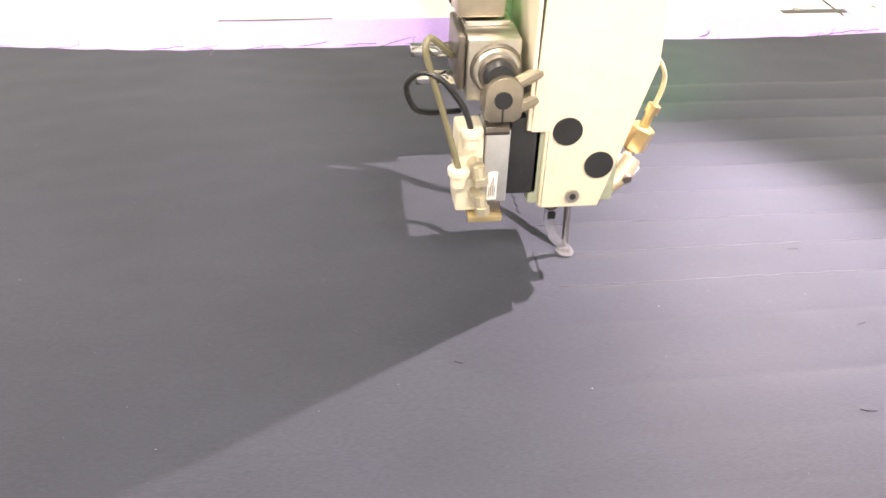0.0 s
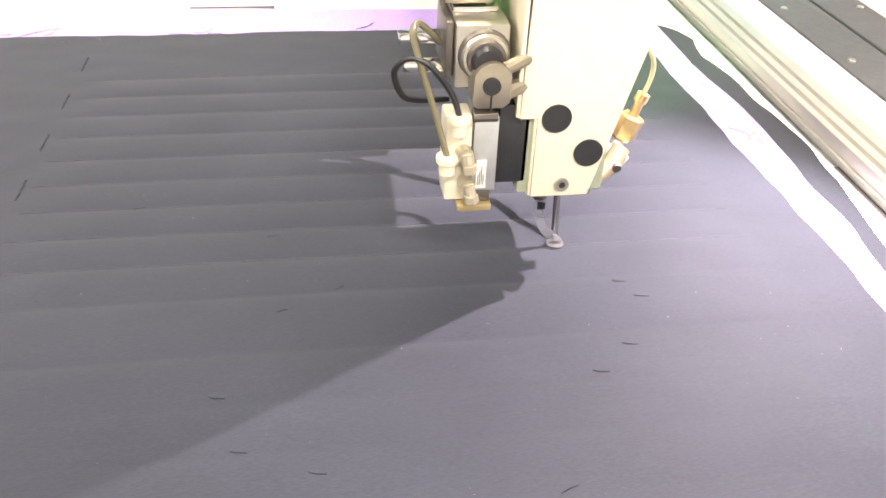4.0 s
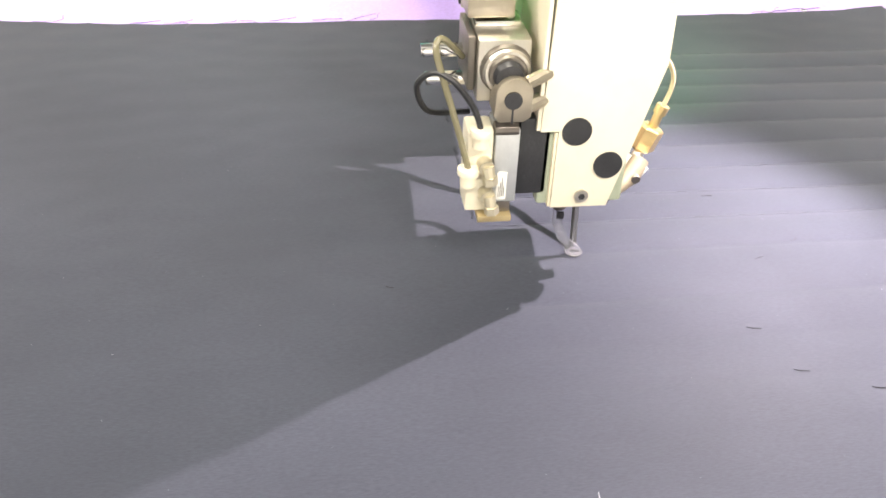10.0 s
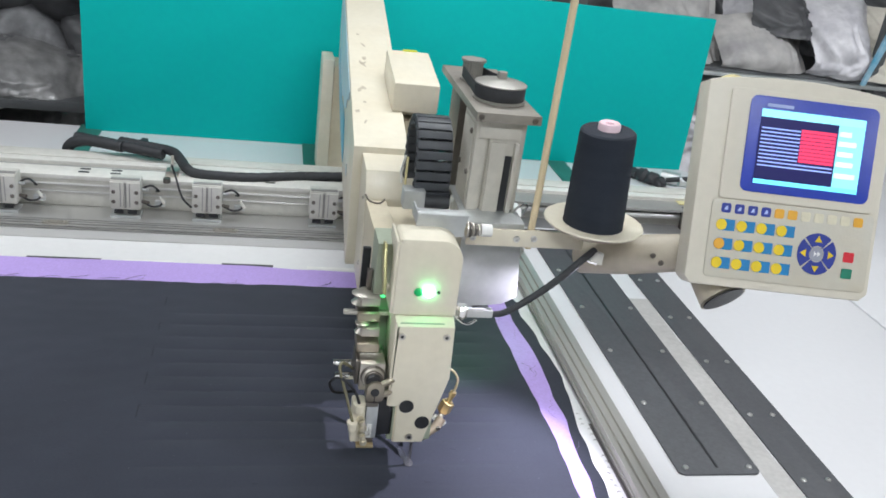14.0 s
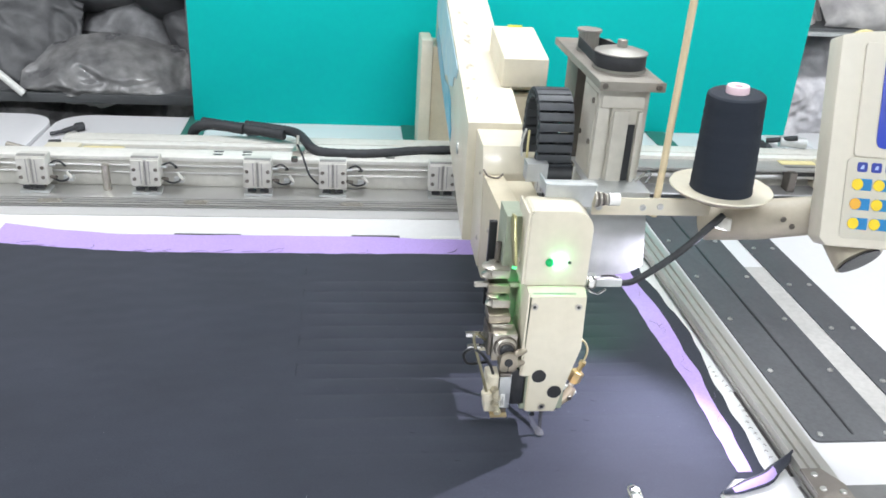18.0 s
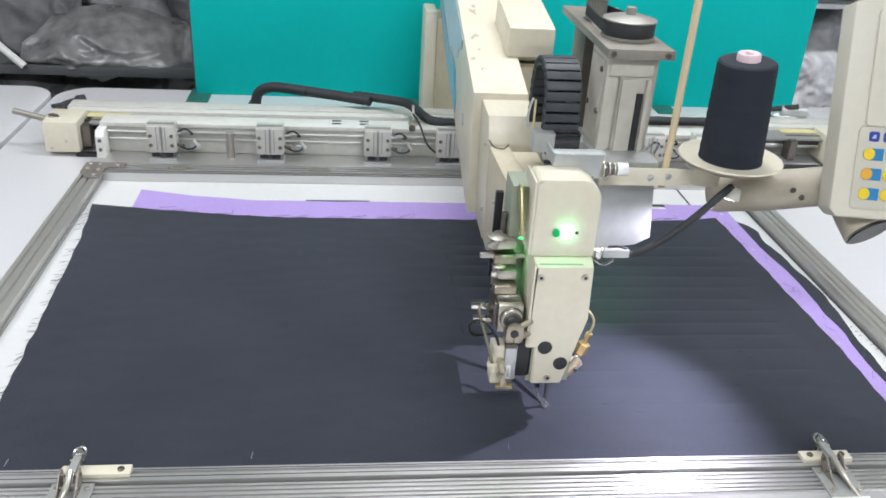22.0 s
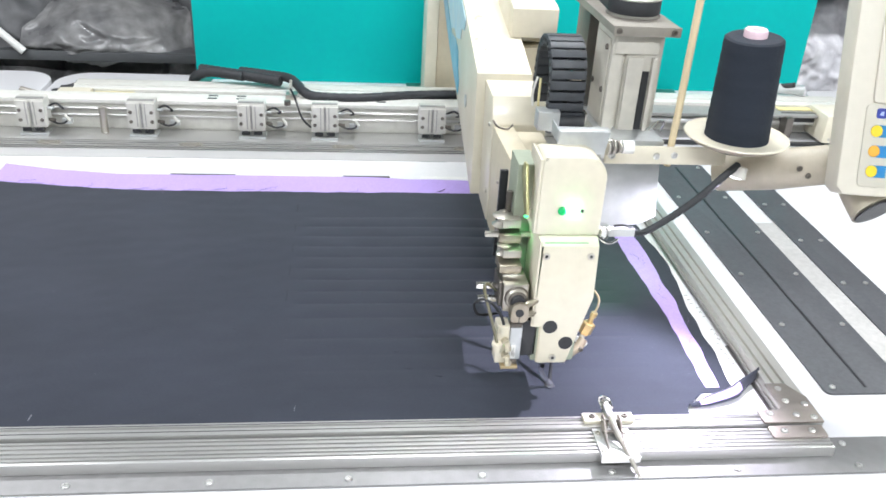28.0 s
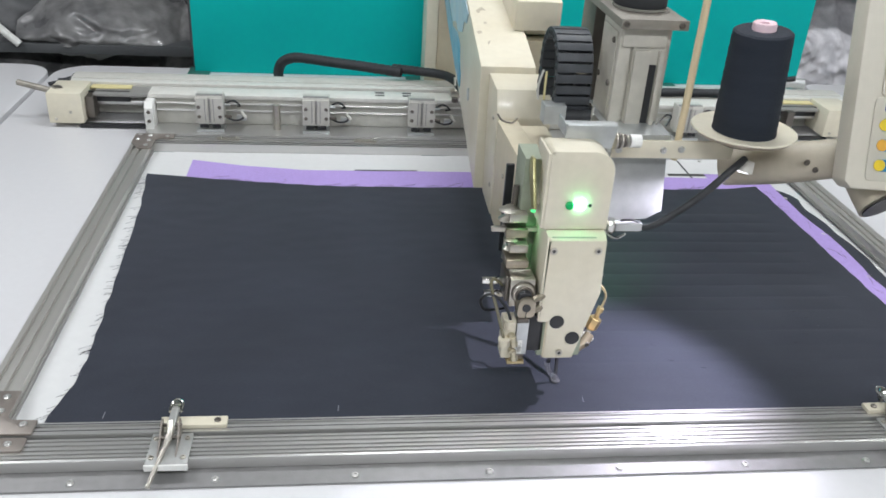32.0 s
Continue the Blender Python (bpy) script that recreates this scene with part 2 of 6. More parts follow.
TOPPLATE = shader("grey_brown_plate", (0.33, 0.305, 0.265), 0.45, metal=0.4, stain_or_gleam=0.14, blotch_scale=18)
DRAG = shader("grey_chain_plastic", (0.055, 0.060, 0.068), 0.5, stain_or_gleam=0.1, grain=0.1)
RACK = shader("dark_rack_steel", (0.10, 0.105, 0.11), 0.5, stain_or_gleam=0.15)
FLOOR = shader("painted_concrete", (0.30, 0.31, 0.30), 0.5, stain_or_gleam=0.1, blotch_scale=1.5)
WALL = shader("hall_wall_paint", (0.62, 0.63, 0.62), 0.8, stain_or_gleam=0.06, blotch_scale=1.2)
OFFWHITE = shader("off_white_enamel", (0.70, 0.69, 0.65), 0.4, stain_or_gleam=0.05, blotch_scale=9, dirt_or_gleam=(0.55, 0.52, 0.44))
ZINC = shader("dull_zinc_plate", (0.48, 0.49, 0.48), 0.42, metal=0.45, stain_or_gleam=0.15, blotch_scale=12, dirt_or_gleam=(0.28, 0.27, 0.25))
PALE = shader("pale_grey_enamel", (0.60, 0.59, 0.55), 0.45, stain_or_gleam=0.08, blotch_scale=9, dirt_or_gleam=(0.42, 0.40, 0.34))
GREYBAND = shader("dull_grey_cover", (0.34, 0.335, 0.32), 0.5, metal=0.3, stain_or_gleam=0.1)
CASTING = shader("green_grey_casting", (0.34, 0.38, 0.29), 0.5, stain_or_gleam=0.12)
TOWER = shader("dull_cast_aluminium", (0.58, 0.555, 0.49), 0.48, metal=0.15, stain_or_gleam=0.12, blotch_scale=12)


def clear_plastic(name, colour, rough):
    m = bpy.data.materials.new(name)
    m.use_nodes = True
    b = m.node_tree.nodes["Principled BSDF"]
    b.inputs["Base Color"].default_value = (*colour, 1)
    b.inputs["Transmission Weight"].default_value, b.inputs["Roughness"].default_value, b.inputs["IOR"].default_value = 0.9, rough, 1.25
    return m


CLEAR = clear_plastic("clear_foot", (0.80, 0.80, 0.84), 0.12)
NICKEL = shader("yellowed_nickel", (0.62, 0.57, 0.44), 0.34, metal=0.7, stain_or_gleam=0.1)
BRONZED = shader("browned_steel_plate", (0.36, 0.32, 0.29), 0.42, metal=0.6, stain_or_gleam=0.15, blotch_scale=20)
SMOKY_PIPE = shader("smoky_plastic_pipe", (0.46, 0.38, 0.24), 0.25, coat=0.5)
NOZZLE = shader("browned_nozzle", (0.38, 0.31, 0.23), 0.42, metal=0.3, stain_or_gleam=0.15, blotch_scale=60)
WORN = shader("scuffed_grey_laminate", (0.50, 0.485, 0.47), 0.5, stain_or_gleam=0.12, blotch_scale=14, grain=0.08, scale=90)

# the clock of the feed: the pallet runs to and fro along x and steps on along y after each run
FEED_X = [(0.0, -0.025), (0.3, -0.002), (0.5, 0.002), (0.65, -0.008), (0.8, -0.030), (3.0, -0.340), (5.3, -0.664), (5.45, -0.682), (5.6, -0.690), (5.75, -0.678), (6.0, -0.641),
          (8.5, -0.290), (10.3, -0.036), (10.5, -0.012), (10.65, -0.004), (10.85, -0.010), (11.0, -0.030), (11.3, -0.072), (13.5, -0.382), (15.6, -0.672), (15.85, -0.695),
          (16.05, -0.687), (16.3, -0.648), (17.5, -0.488), (19.0, -0.273), (20.5, -0.061), (20.8, -0.024), (21.1, -0.008), (21.35, -0.020), (21.6, -0.053),
          (23.0, -0.252), (24.5, -0.466), (25.9, -0.670), (26.1, -0.695), (26.3, -0.691), (26.5, -0.673), (28.0, -0.454), (29.5, -0.245), (30.5, -0.108),
          (31.0, -0.042), (31.25, -0.022), (31.5, -0.010), (32.0, 0.004)]
STEPS = [(0.55, -0.311, -0.265), (5.6, -0.265, -0.216), (10.7, -0.216, -0.148), (15.9, -0.148, -0.096), (21.1, -0.096, -0.051), (26.15, -0.051, 0.0)]


def feed(t):
    """The pallet's shift along x and y at t seconds."""
    for (t0, a), (t1, b) in zip(FEED_X, FEED_X[1:]):
        if t <= t1:
            x = a + (b - a) * (t - t0) / (t1 - t0)
            break
    y = STEPS[0][1]
    for ts, y0, y1 in STEPS:
        k = min(1, max(0, (t - ts + 0.15) / 0.3))
        y = y if k == 0 else y0 + (y1 - y0) * k * k * (3 - 2 * k)
    return x, y


FEED_TIMES = sorted({t for t, _ in FEED_X} | {round(ts + d, 2) for ts, *_ in STEPS for d in (-0.15, 0.0, 0.15)} | {i * 0.5 for i in range(65)})


# ---- building helpers ----
def box(bm, x0, x1, y0, y1, z0, z1, bevel=0.0, m=None):
    vs = bmesh.ops.create_cube(bm, size=1)["verts"]
    for v in vs:
        v.co = ((x0 + x1) / 2 + v.co.x * (x1 - x0), (y0 + y1) / 2 + v.co.y * (y1 - y0), (z0 + z1) / 2 + v.co.z * (z1 - z0))
    if bevel:
        es = list({e for v in vs for e in v.link_edges})
        vs = list({v for f in bmesh.ops.bevel(bm, geom=es, offset=bevel, segments=2, affect="EDGES", profile=0.6)["faces"] for v in f.verts} | {v for v in vs if v.is_valid})
    if m is not None:
        bmesh.ops.transform(bm, matrix=m, verts=vs)
    return vs


def tube(bm, pts, r, seg=10, caps=True):
    """A round bar along points; r: one radius or one for each point."""
    pts = [Vector(p) for p in pts]
    rs = r if isinstance(r, (list, tuple)) else [r] * len(pts)
    rings, side = [], None
    for i, p in enumerate(pts):
        d = (pts[min(i + 1, len(pts) - 1)] - pts[max(i - 1, 0)]).normalized()
        if side is None:
            side = d.orthogonal().normalized()
        side = (side - d * side.dot(d)).normalized()
        up = d.cross(side)
        rings.append([bm.verts.new(p + rs[i] * (math.cos(a) * side + math.sin(a) * up)) for a in (2 * math.pi * k / seg for k in range(seg))])
    for a, b in zip(rings, rings[1:]):
        for k in range(seg):
            bm.faces.new((a[k], a[(k + 1) % seg], b[(k + 1) % seg], b[k]))
    if caps:
        bm.faces.new(rings[0][::-1]), bm.faces.new(rings[-1])


def curve_pts(pts, n=8):
    """A smooth line through points."""
    pts = [Vector(p) for p in pts]
    out = []
    for i in range(len(pts) - 1):
        p0, p1, p2, p3 = pts[max(i - 1, 0)], pts[i], pts[i + 1], pts[min(i + 2, len(pts) - 1)]
        for k in range(n):
            t = k / n
            out.append(0.5 * ((2 * p1) + (p2 - p0) * t + (2 * p0 - 5 * p1 + 4 * p2 - p3) * t * t + (3 * p1 - p0 - 3 * p2 + p3) * t ** 3))
    return out + [pts[-1]]


def prism(bm, poly, axis, a, b, bevel=0.0):
    """A flat outline, drawn across the axis, pushed from a to b along it. For x the outline is (y, z), for y (x, z), for z (x, y)."""
    def at(p, v):
        return {"x": (v, p[0], p[1]), "y": (p[0], v, p[1]), "z": (p[0], p[1], v)}[axis]
    lo, hi = [bm.verts.new(at(p, a)) for p in poly], [bm.verts.new(at(p, b)) for p in poly]
    fs = [bm.faces.new(lo), bm.faces.new(hi)]
    n = len(poly)
    for i in range(n):
        fs.append(bm.faces.new((lo[i], lo[(i + 1) % n], hi[(i + 1) % n], hi[i])))
    bmesh.ops.recalc_face_normals(bm, faces=fs)
    if bevel:
        bmesh.ops.bevel(bm, geom=list({e for f in fs for e in f.edges}), offset=bevel, segments=2, affect="EDGES", profile=0.6)


def disc(cx, cy, r, n=20, a0=0.0, a1=2 * math.pi):
    return [(cx + r * math.cos(a0 + (a1 - a0) * k / n), cy + r * math.sin(a0 + (a1 - a0) * k / n)) for k in range(n if a1 - a0 > 6.28 else n + 1)]


def lathe(bm, prof, seg=28, at=(0, 0, 0)):
    """A turned body about z through a place; prof: (radius, height) from the bottom up."""
    rings = [[bm.verts.new((at[0] + r * math.cos(2 * math.pi * k / seg), at[1] + r * math.sin(2 * math.pi * k / seg), at[2] + z)) for k in range(seg)] for r, z in prof]
    for a, b in zip(rings, rings[1:]):
        for k in range(seg):
            bm.faces.new((a[k], a[(k + 1) % seg], b[(k + 1) % seg], b[k]))
    bm.faces.new(rings[0][::-1]), bm.faces.new(rings[-1])


def mesh_of(name, bm, material, smooth=35):
    bmesh.ops.recalc_face_normals(bm, faces=bm.faces)
    me = bpy.data.meshes.new(name)
    bm.to_mesh(me)
    bm.free()
    for m in material if isinstance(material, (list, tuple)) else [material]:
        me.materials.append(m)
    if smooth:
        me.shade_smooth()
        me.set_sharp_from_angle(angle=radians(smooth))
    return me


def part(name, bm, material, parent, label="", kind=""):
    ob = new(name, mesh_of(name, bm, material))
    ob.parent = parent
    return tagged(ob, label, kind=kind)


def thing(name, label, category, group="", at=(0, 0, 0)):
    ob = new(name)
    ob.empty_display_size = 0.05
    ob.location = at
    return tagged(ob, label, category, group)


def solo(name, bm, material, label, category, group="", kind=""):
    return tagged(new(name, mesh_of(name, bm, material)), label, category, group, kind)


def B():
    return bmesh.new()


def boxpart(name, dims, material, parent, bevel=0.001, label=""):
    bm = B()
    box(bm, *dims, bevel)
    return part(name, bm, material, parent, label)


def rodpart(name, pts, r, material, parent, seg=10, label=""):
    bm = B()
    tube(bm, pts, r, seg)
    return part(name, bm, material, parent, label)


def screw_mesh(name, r, h, material):
    bm = B()
    lathe(bm, [(r, 0), (r, h * 0.6), (r * 0.8, h), (r * 0.45, h), (r * 0.42, h * 0.5)], 12)
    return mesh_of(name, bm, material)


def screws(parent, places, me, axis="z"):
    for p in places:
        ob = new("screw", me)
        ob.parent = parent
        ob.matrix_basis = pose(*p, *{"z": (0, 0, 0), "-y": (90, 0, 0), "x": (0, 90, 0), "-x": (0, -90, 0)}[axis])


SCREW = screw_mesh("screw", 0.0055, 0.003, ALU)
SCREW_S = screw_mesh("small_screw", 0.0042, 0.0025, STEEL)
SCREW_D = screw_mesh("dark_screw", 0.005, 0.003, STEEL_DARK)

# ================= the hall =================
def room():
    bm = B()
    box(bm, -5, 5.5, -4, 4.6, -0.90, -0.80)
    solo("floor", bm, FLOOR, "grey painted concrete hall floor", "floor", kind="structure")
    for nm, d in (("wall_north", (-5, 5.5, 4.5, 4.7, -0.8, 2.0)), ("wall_south", (-5, 5.5, -4.2, -4.0, -0.8, 2.0)), ("wall_west", (-5.2, -5, -4, 4.5, -0.8, 2.0)), ("wall_east", (5.5, 5.7, -4, 4.5, -0.8, 2.0))):
        bm = B()
        box(bm, *d)
        solo(nm, bm, WALL, "plain pale painted hall wall", "wall", kind="structure")
    bm = B()
    box(bm, -5.2, 5.7, -4.2, 4.7, 2.06, 2.16)
    solo("ceiling", bm, WALL, "pale painted hall ceiling", "ceiling", kind="structure")
    for tx, ty in TUBE_PLACES:
        lamp = thing("ceiling_lamp", "white batten lamp under the hall ceiling", "ceiling lamp", "ceiling lamps")
        boxpart("body", (tx - 0.64, tx + 0.64, ty - 0.1, ty + 0.1, 1.99, 2.06), WHITE, lamp, 0.004)


room()


# ================= the table =================
def rounded(x0, x1, y0, y1, r, n=6):
    out = []
    for cx, cy, a in ((x1 - r, y1 - r, 0), (x0 + r, y1 - r, 1), (x0 + r, y0 + r, 2), (x1 - r, y0 + r, 3)):
        out += [(cx + r * math.cos(math.pi / 2 * (a + k / n)), cy + r * math.sin(math.pi / 2 * (a + k / n))) for k in range(n + 1)]
    return out


def table():
    tb = thing("sewing_table", "large white laminate sewing table with inlaid dark slot strips", "table")
    bm = B()
    prism(bm, rounded(-1.285, 1.300, -0.62, 1.80, 0.11, 10), "z", -0.04, 0.0, 0.004)
    part("tabletop", bm, TABLE, tb)
    bm = B()
    prism(bm, rounded(1.308, 2.20, -0.62, 1.80, 0.06), "z", -0.04, 0.0, 0.004)
    part("side_leaf", bm, TABLE, tb, "white laminate side leaf")
    bm = B()
    prism(bm, rounded(-2.6, -1.30, -0.62, 1.80, 0.11, 10), "z", -0.04, 0.0, 0.004)
    part("side_leaf", bm, TABLE, tb, "white laminate side leaf")
    for x in (-2.4, -1.15, 0.4, 1.22, 2.1):
        for y in (-0.5, 1.6):
            boxpart("leg", (x - 0.03, x + 0.03, y - 0.03, y + 0.03, -0.80, -0.04), CREAM_OLD, tb, 0.004)
    for x0, x1 in ((0.4845, 0.6445), (0.6985, 0.7865)):
        bm = B()
        prism(bm, rounded(x0, x1, 0.0165 if x0 < 0.6 else -0.55, 1.05, 0.012, 4), "z", 0.0, 0.004, 0.0008)
        st = part("slot_strip", bm, STRIP, tb, "dark strip with a long slot" if x0 < 0.6 else "dark narrow strip")
        if x0 < 0.6:
            boxpart("slot", (0.5615, 0.567, 0.0335, 1.03, 0.0035, 0.0047), BLACK, st, 0)
    screws(tb, [(x, 0.034 + 0.1985 * k, 0.004) for x in (0.5025, 0.6275) for k in range(6)], SCREW)
    screws(tb, [(x, -0.004 + 0.198 * k, 0.004) for x in (0.716, 0.766) for k in range(-2, 6)], SCREW)
    bm = B()
    prism(bm, rounded(0.230, 0.436, -0.068, 0.166, 0.016, 4), "z", 0.0, 0.003, 0.0006)
    part("cover_plate", bm, PLATE, tb, "square grey cover plate let into the top")
    bm = B()
    prism(bm, rounded(-1.20, 1.285, -0.175, -0.095, 0.004, 2), "z", 0.0, 0.004, 0.0008)
    part("front_strip", bm, FRONT_STEEL, tb, "long dark strip along the front")
    screws(tb, [(-1.117 + 0.195 * k, y, 0.004) for k in range(13) for y in (-0.162, -0.111)], SCREW)
    edge = [(0.698 - 0.001 - 0.012 * max(0, noise.noise((0.3, 9 * k / 20, 2.0))), -0.06 + 0.75 * k / 20) for k in range(21)]
    bm = B()
    prism(bm, [(0.646, -0.06)] + edge + [(0.646, 0.69)], "z", 0.0, 0.0007)
    part("worn_patch", bm, WORN, tb, "scuffed grey patch between the strips")
    for x in (-0.83, -0.11, 0.77):
        boxpart("inlaid_rail", (x - 0.035, x + 0.035, 1.05, 1.80, 0.0, 0.004), DKGREEN, tb, 0.0005, "dark green inlaid rail")
    bm = B()
    prism(bm, disc(0.0, 0.043, 0.02, 24), "z", 0.0, 0.003)
    part("needle_plate", bm, STEEL, tb)


table()


def teal_board():
    bm = B()
    box(bm, -0.845, 1.262, 1.755, 1.775, 0.0, 0.56, 0.002)
    solo("foam_board", bm, TEAL, "large teal foam board standing on the table's rear edge", "board")


teal_board()


# ================= the pallet frame that moves =================
def rail_profile(w, h, slots):
    """An extrusion's outline across its run, with T-slots cut into the top."""
    out = [(0, 0), (w, 0), (w, h)]
    for s in sorted(slots, reverse=True):
        out += [(s + 0.0035, h), (s + 0.0035, h - 0.006), (s - 0.0035, h - 0.006), (s - 0.0035, h)]
    return out + [(0, h)]


def pallet():
    p = thing("pallet_frame", "silver aluminium clamping frame that carries the cloth", "frame")
    z0 = 0.005
    for nm, x0 in (("left_rail", -0.900), ("right_rail", 0.822)):
        bm = B()
        prism(bm, [(x0 + a, z0 + b) for a, b in rail_profile(0.050, 0.022, (0.012, 0.030))], "y", -0.082, 1.105)
        part(nm, bm, ALU_Y, p)
        xi = x0 + (0.0502 if x0 < 0 else -0.0042)
        boxpart("gasket", (xi, xi + 0.004, -0.058, 1.08, z0, z0 + 0.007), GREYBAND, p, 0.0005)
    bm = B()
    prism(bm, [(-0.086, z0), (-0.058, z0), (-0.058, z0 + 0.019), (-0.06, z0 + 0.022), (-0.067, z0 + 0.022), (-0.067, z0 + 0.015), (-0.072, z0 + 0.015), (-0.072, z0 + 0.022), (-0.086, z0 + 0.022)], "x", -0.900, 0.872)
    part("front_rail", bm, ALU, p)
    boxpart("rail_channel", (-0.900, 0.870, -0.0902, -0.0862, z0, z0 + 0.008), GREYBAND, p, 0.001)
    bm = B()
    top = [(-0.0905, z0), (-0.0905, z0 + 0.016), (-0.0920, z0 + 0.018)]
    for gy in (-0.0980, -0.1070, -0.1165, -0.1250, -0.1330):
        top += [(gy + 0.0019, z0 + 0.018), (gy + 0.0015, z0 + 0.013), (gy - 0.0015, z0 + 0.013), (gy - 0.0019, z0 + 0.018)]
    prism(bm, top + [(-0.1385, z0 + 0.017), (-0.1395, z0 + 0.010), (-0.1395, z0)], "x", -0.945, 0.866)
    part("front_bar", bm, ALU, p)
    # dark strips on the rail top, groove shade put into their colour
    for y, z in ((-0.0645, 0.022), (-0.0785, 0.022)):
        boxpart("groove", (-0.898, 0.864, y - 0.0007, y + 0.0007, z0 + z - 0.0008, z0 + z + 0.0004), GROOVE, p, 0)
    for x in (-0.93, 0.12, 0.30, 0.84):
        rodpart("slot_nut", [(x - 0.008, -0.1070, z0 + 0.0155), (x + 0.008, -0.1070, z0 + 0.0155)], 0.0014, STEEL_DARK, p, 8)
    bm = B()
    prism(bm, [(1.042 + a, z0 + b) for a, b in rail_profile(0.060, 0.022, (0.014, 0.036))], "x", -0.900, 0.872)
    part("rear_rail", bm, ALU, p)
    # the rear rail's groove shade, likewise as dark strips
    for y in (1.048, 1.062, 1.092):
        boxpart("groove", (-0.898, 0.870, y - 0.0008, y + 0.0008, z0 + 0.0214, z0 + 0.0225), GROOVE, p, 0)
    for sx, x in ((1, -0.900), (-1, 0.872)):
        for y, d in ((-0.088, 1), (1.102, -1)):
            bm = B()
            L = [(0, 0), (0.100, 0), (0.100, 0.030), (0.062, 0.032), (0.056, 0.040), (0.056, 0.100), (0.022, 0.100), (0, 0.062)]
            q = [(x + sx * a, y + d * b) for a, b in L]
            prism(bm, q, "z", z0 + 0.0225, z0 + 0.0265, 0.0008)
            c = part("corner_plate", bm, BRONZED, p)
            screws(c, [(x + sx * a, y + d * b, z0 + 0.0265) for a, b in ((0.013, 0.010), (0.040, 0.016), (0.083, 0.020), (0.013, 0.043), (0.042, 0.051), (0.040, 0.084))], SCREW)
    for x in (-0.895, 0.775):
        bm = B()
        prism(bm, rounded(x, x + 0.090, -0.1195, -0.0915, 0.004, 3), "z", z0 + 0.0182, z0 + 0.0225, 0.0008)
        c = part("bar_plate", bm, BRONZED, p)
        screws(c, [(x + 0.022, -0.1055, z0 + 0.0225), (x + 0.068, -0.1055, z0 + 0.0225)], SCREW)
    # the beam with its row of clamps
    bm = B()
    box(bm, -0.880, 0.860, 1.105, 1.195, z0, 0.028, 0.001)
    part("ledge", bm, ALU, p)
    bm = B()
    box(bm, -0.880, 0.860, 1.195, 1.203, z0, 0.100, 0.001)
    part("web", bm, PALE, p)
    bm = B()
    box(bm, -0.880, 0.860, 1.185, 1.25, 0.1005, 0.112, 0.0015)
    part("top_flange", bm, OFFWHITE, p)
    for x in (-0.884, 0.860):
        bm = B()
        prism(bm, [(1.143, z0), (1.203, z0), (1.203, 0.1), (1.157, 0.1), (1.143, 0.085)], "x", x, x + 0.022, 0.001)
        e = part("end_plate", bm, WHITE, p)
        screws(e, [(x + 0.011, 1.143, 0.05), (x + 0.011, 1.143, 0.075)], SCREW_D, "-y")
    for z in (0.070, 0.089):
        rodpart("air_rail", [(-0.86, 1.183, z), (0.86, 1.183, z)], 0.0035, ALU, p, 8)
    gaps = [-0.712, -0.432, -0.146, 0.050, 0.343, 0.615, 0.775]
    for gx in gaps:
        bm = B()
        box(bm, gx - 0.036, gx + 0.036, 1.13, 1.173, 0.050, 0.127, 0.002)
        c = part("clamp_cylinder", bm, PALE, p)
        for dx in (-0.020, 0.020):
            boxpart("cylinder_face", (gx + dx - 0.0155, gx + dx + 0.0155, 1.1255, 1.1315, 0.056, 0.123), PALE, c, 0.0012)
            boxpart("groove", (gx + dx * 0.55 - 0.0012, gx + dx * 0.55 + 0.0012, 1.1248, 1.1256, 0.058, 0.121), GREYBAND, c, 0)
            # black plates stand in for the shade between cylinder and foot
            boxpart("gap", (gx + dx * 0.8 - 0.011, gx + dx * 0.8 + 0.011, 1.129, 1.1302, 0.0395, 0.0498), BLACK, c, 0)
        boxpart("centre_slot", (gx - 0.0025, gx + 0.0025, 1.1292, 1.1301, 0.054, 0.120), GREYBAND, c, 0)
        boxpart("top_rib", (gx - 0.034, gx + 0.034, 1.133, 1.145, 0.1268, 0.130), GREYBAND, c, 0.001)
        for dx in (-0.018, 0.018):
            rodpart("piston", [(gx + dx, 1.152, 0.030), (gx + dx, 1.152, 0.046)], 0.005, STEEL_DARK, c, 8)
        boxpart("foot", (gx - 0.036, gx + 0.036, 1.125, 1.171, 0.0285, 0.036), GALV, c, 0.001)
        screws(c, [(gx + dx, 1.1255, z) for dx in (-0.027, 0.027) for z in (0.072, 0.098)], SCREW_D, "-y")
        rodpart("elbow", [(gx + 0.037, 1.15, 0.098), (gx + 0.052, 1.15, 0.098)], 0.0045, GALV, c, 8)
        rodpart("elbow", [(gx + 0.037, 1.15, 0.066), (gx + 0.054, 1.145, 0.066)], 0.0045, STEEL_DARK, c, 8)
        rodpart("white_coupling", [(gx + 0.080, 1.143, 0.082), (gx + 0.092, 1.14, 0.066)], 0.0045, PALE, c, 8)
        rodpart("air_hose", curve_pts([(gx + 0.036, 1.155, 0.098), (gx + 0.060, 1.145, 0.112), (gx + 0.078, 1.143, 0.100), (gx + 0.070, 1.165, 0.090)], 6), 0.0028, BLACK, c, 6)
        rodpart("air_hose", curve_pts([(gx + 0.036, 1.15, 0.066), (gx + 0.062, 1.14, 0.058), (gx + 0.085, 1.135, 0.066), (gx + 0.080, 1.165, 0.074)], 6), 0.0028, BLACK, c, 6)
        boxpart("fitting", (gx + 0.066, gx + 0.092, 1.153, 1.167, 0.052, 0.066), GALV, c, 0.002)
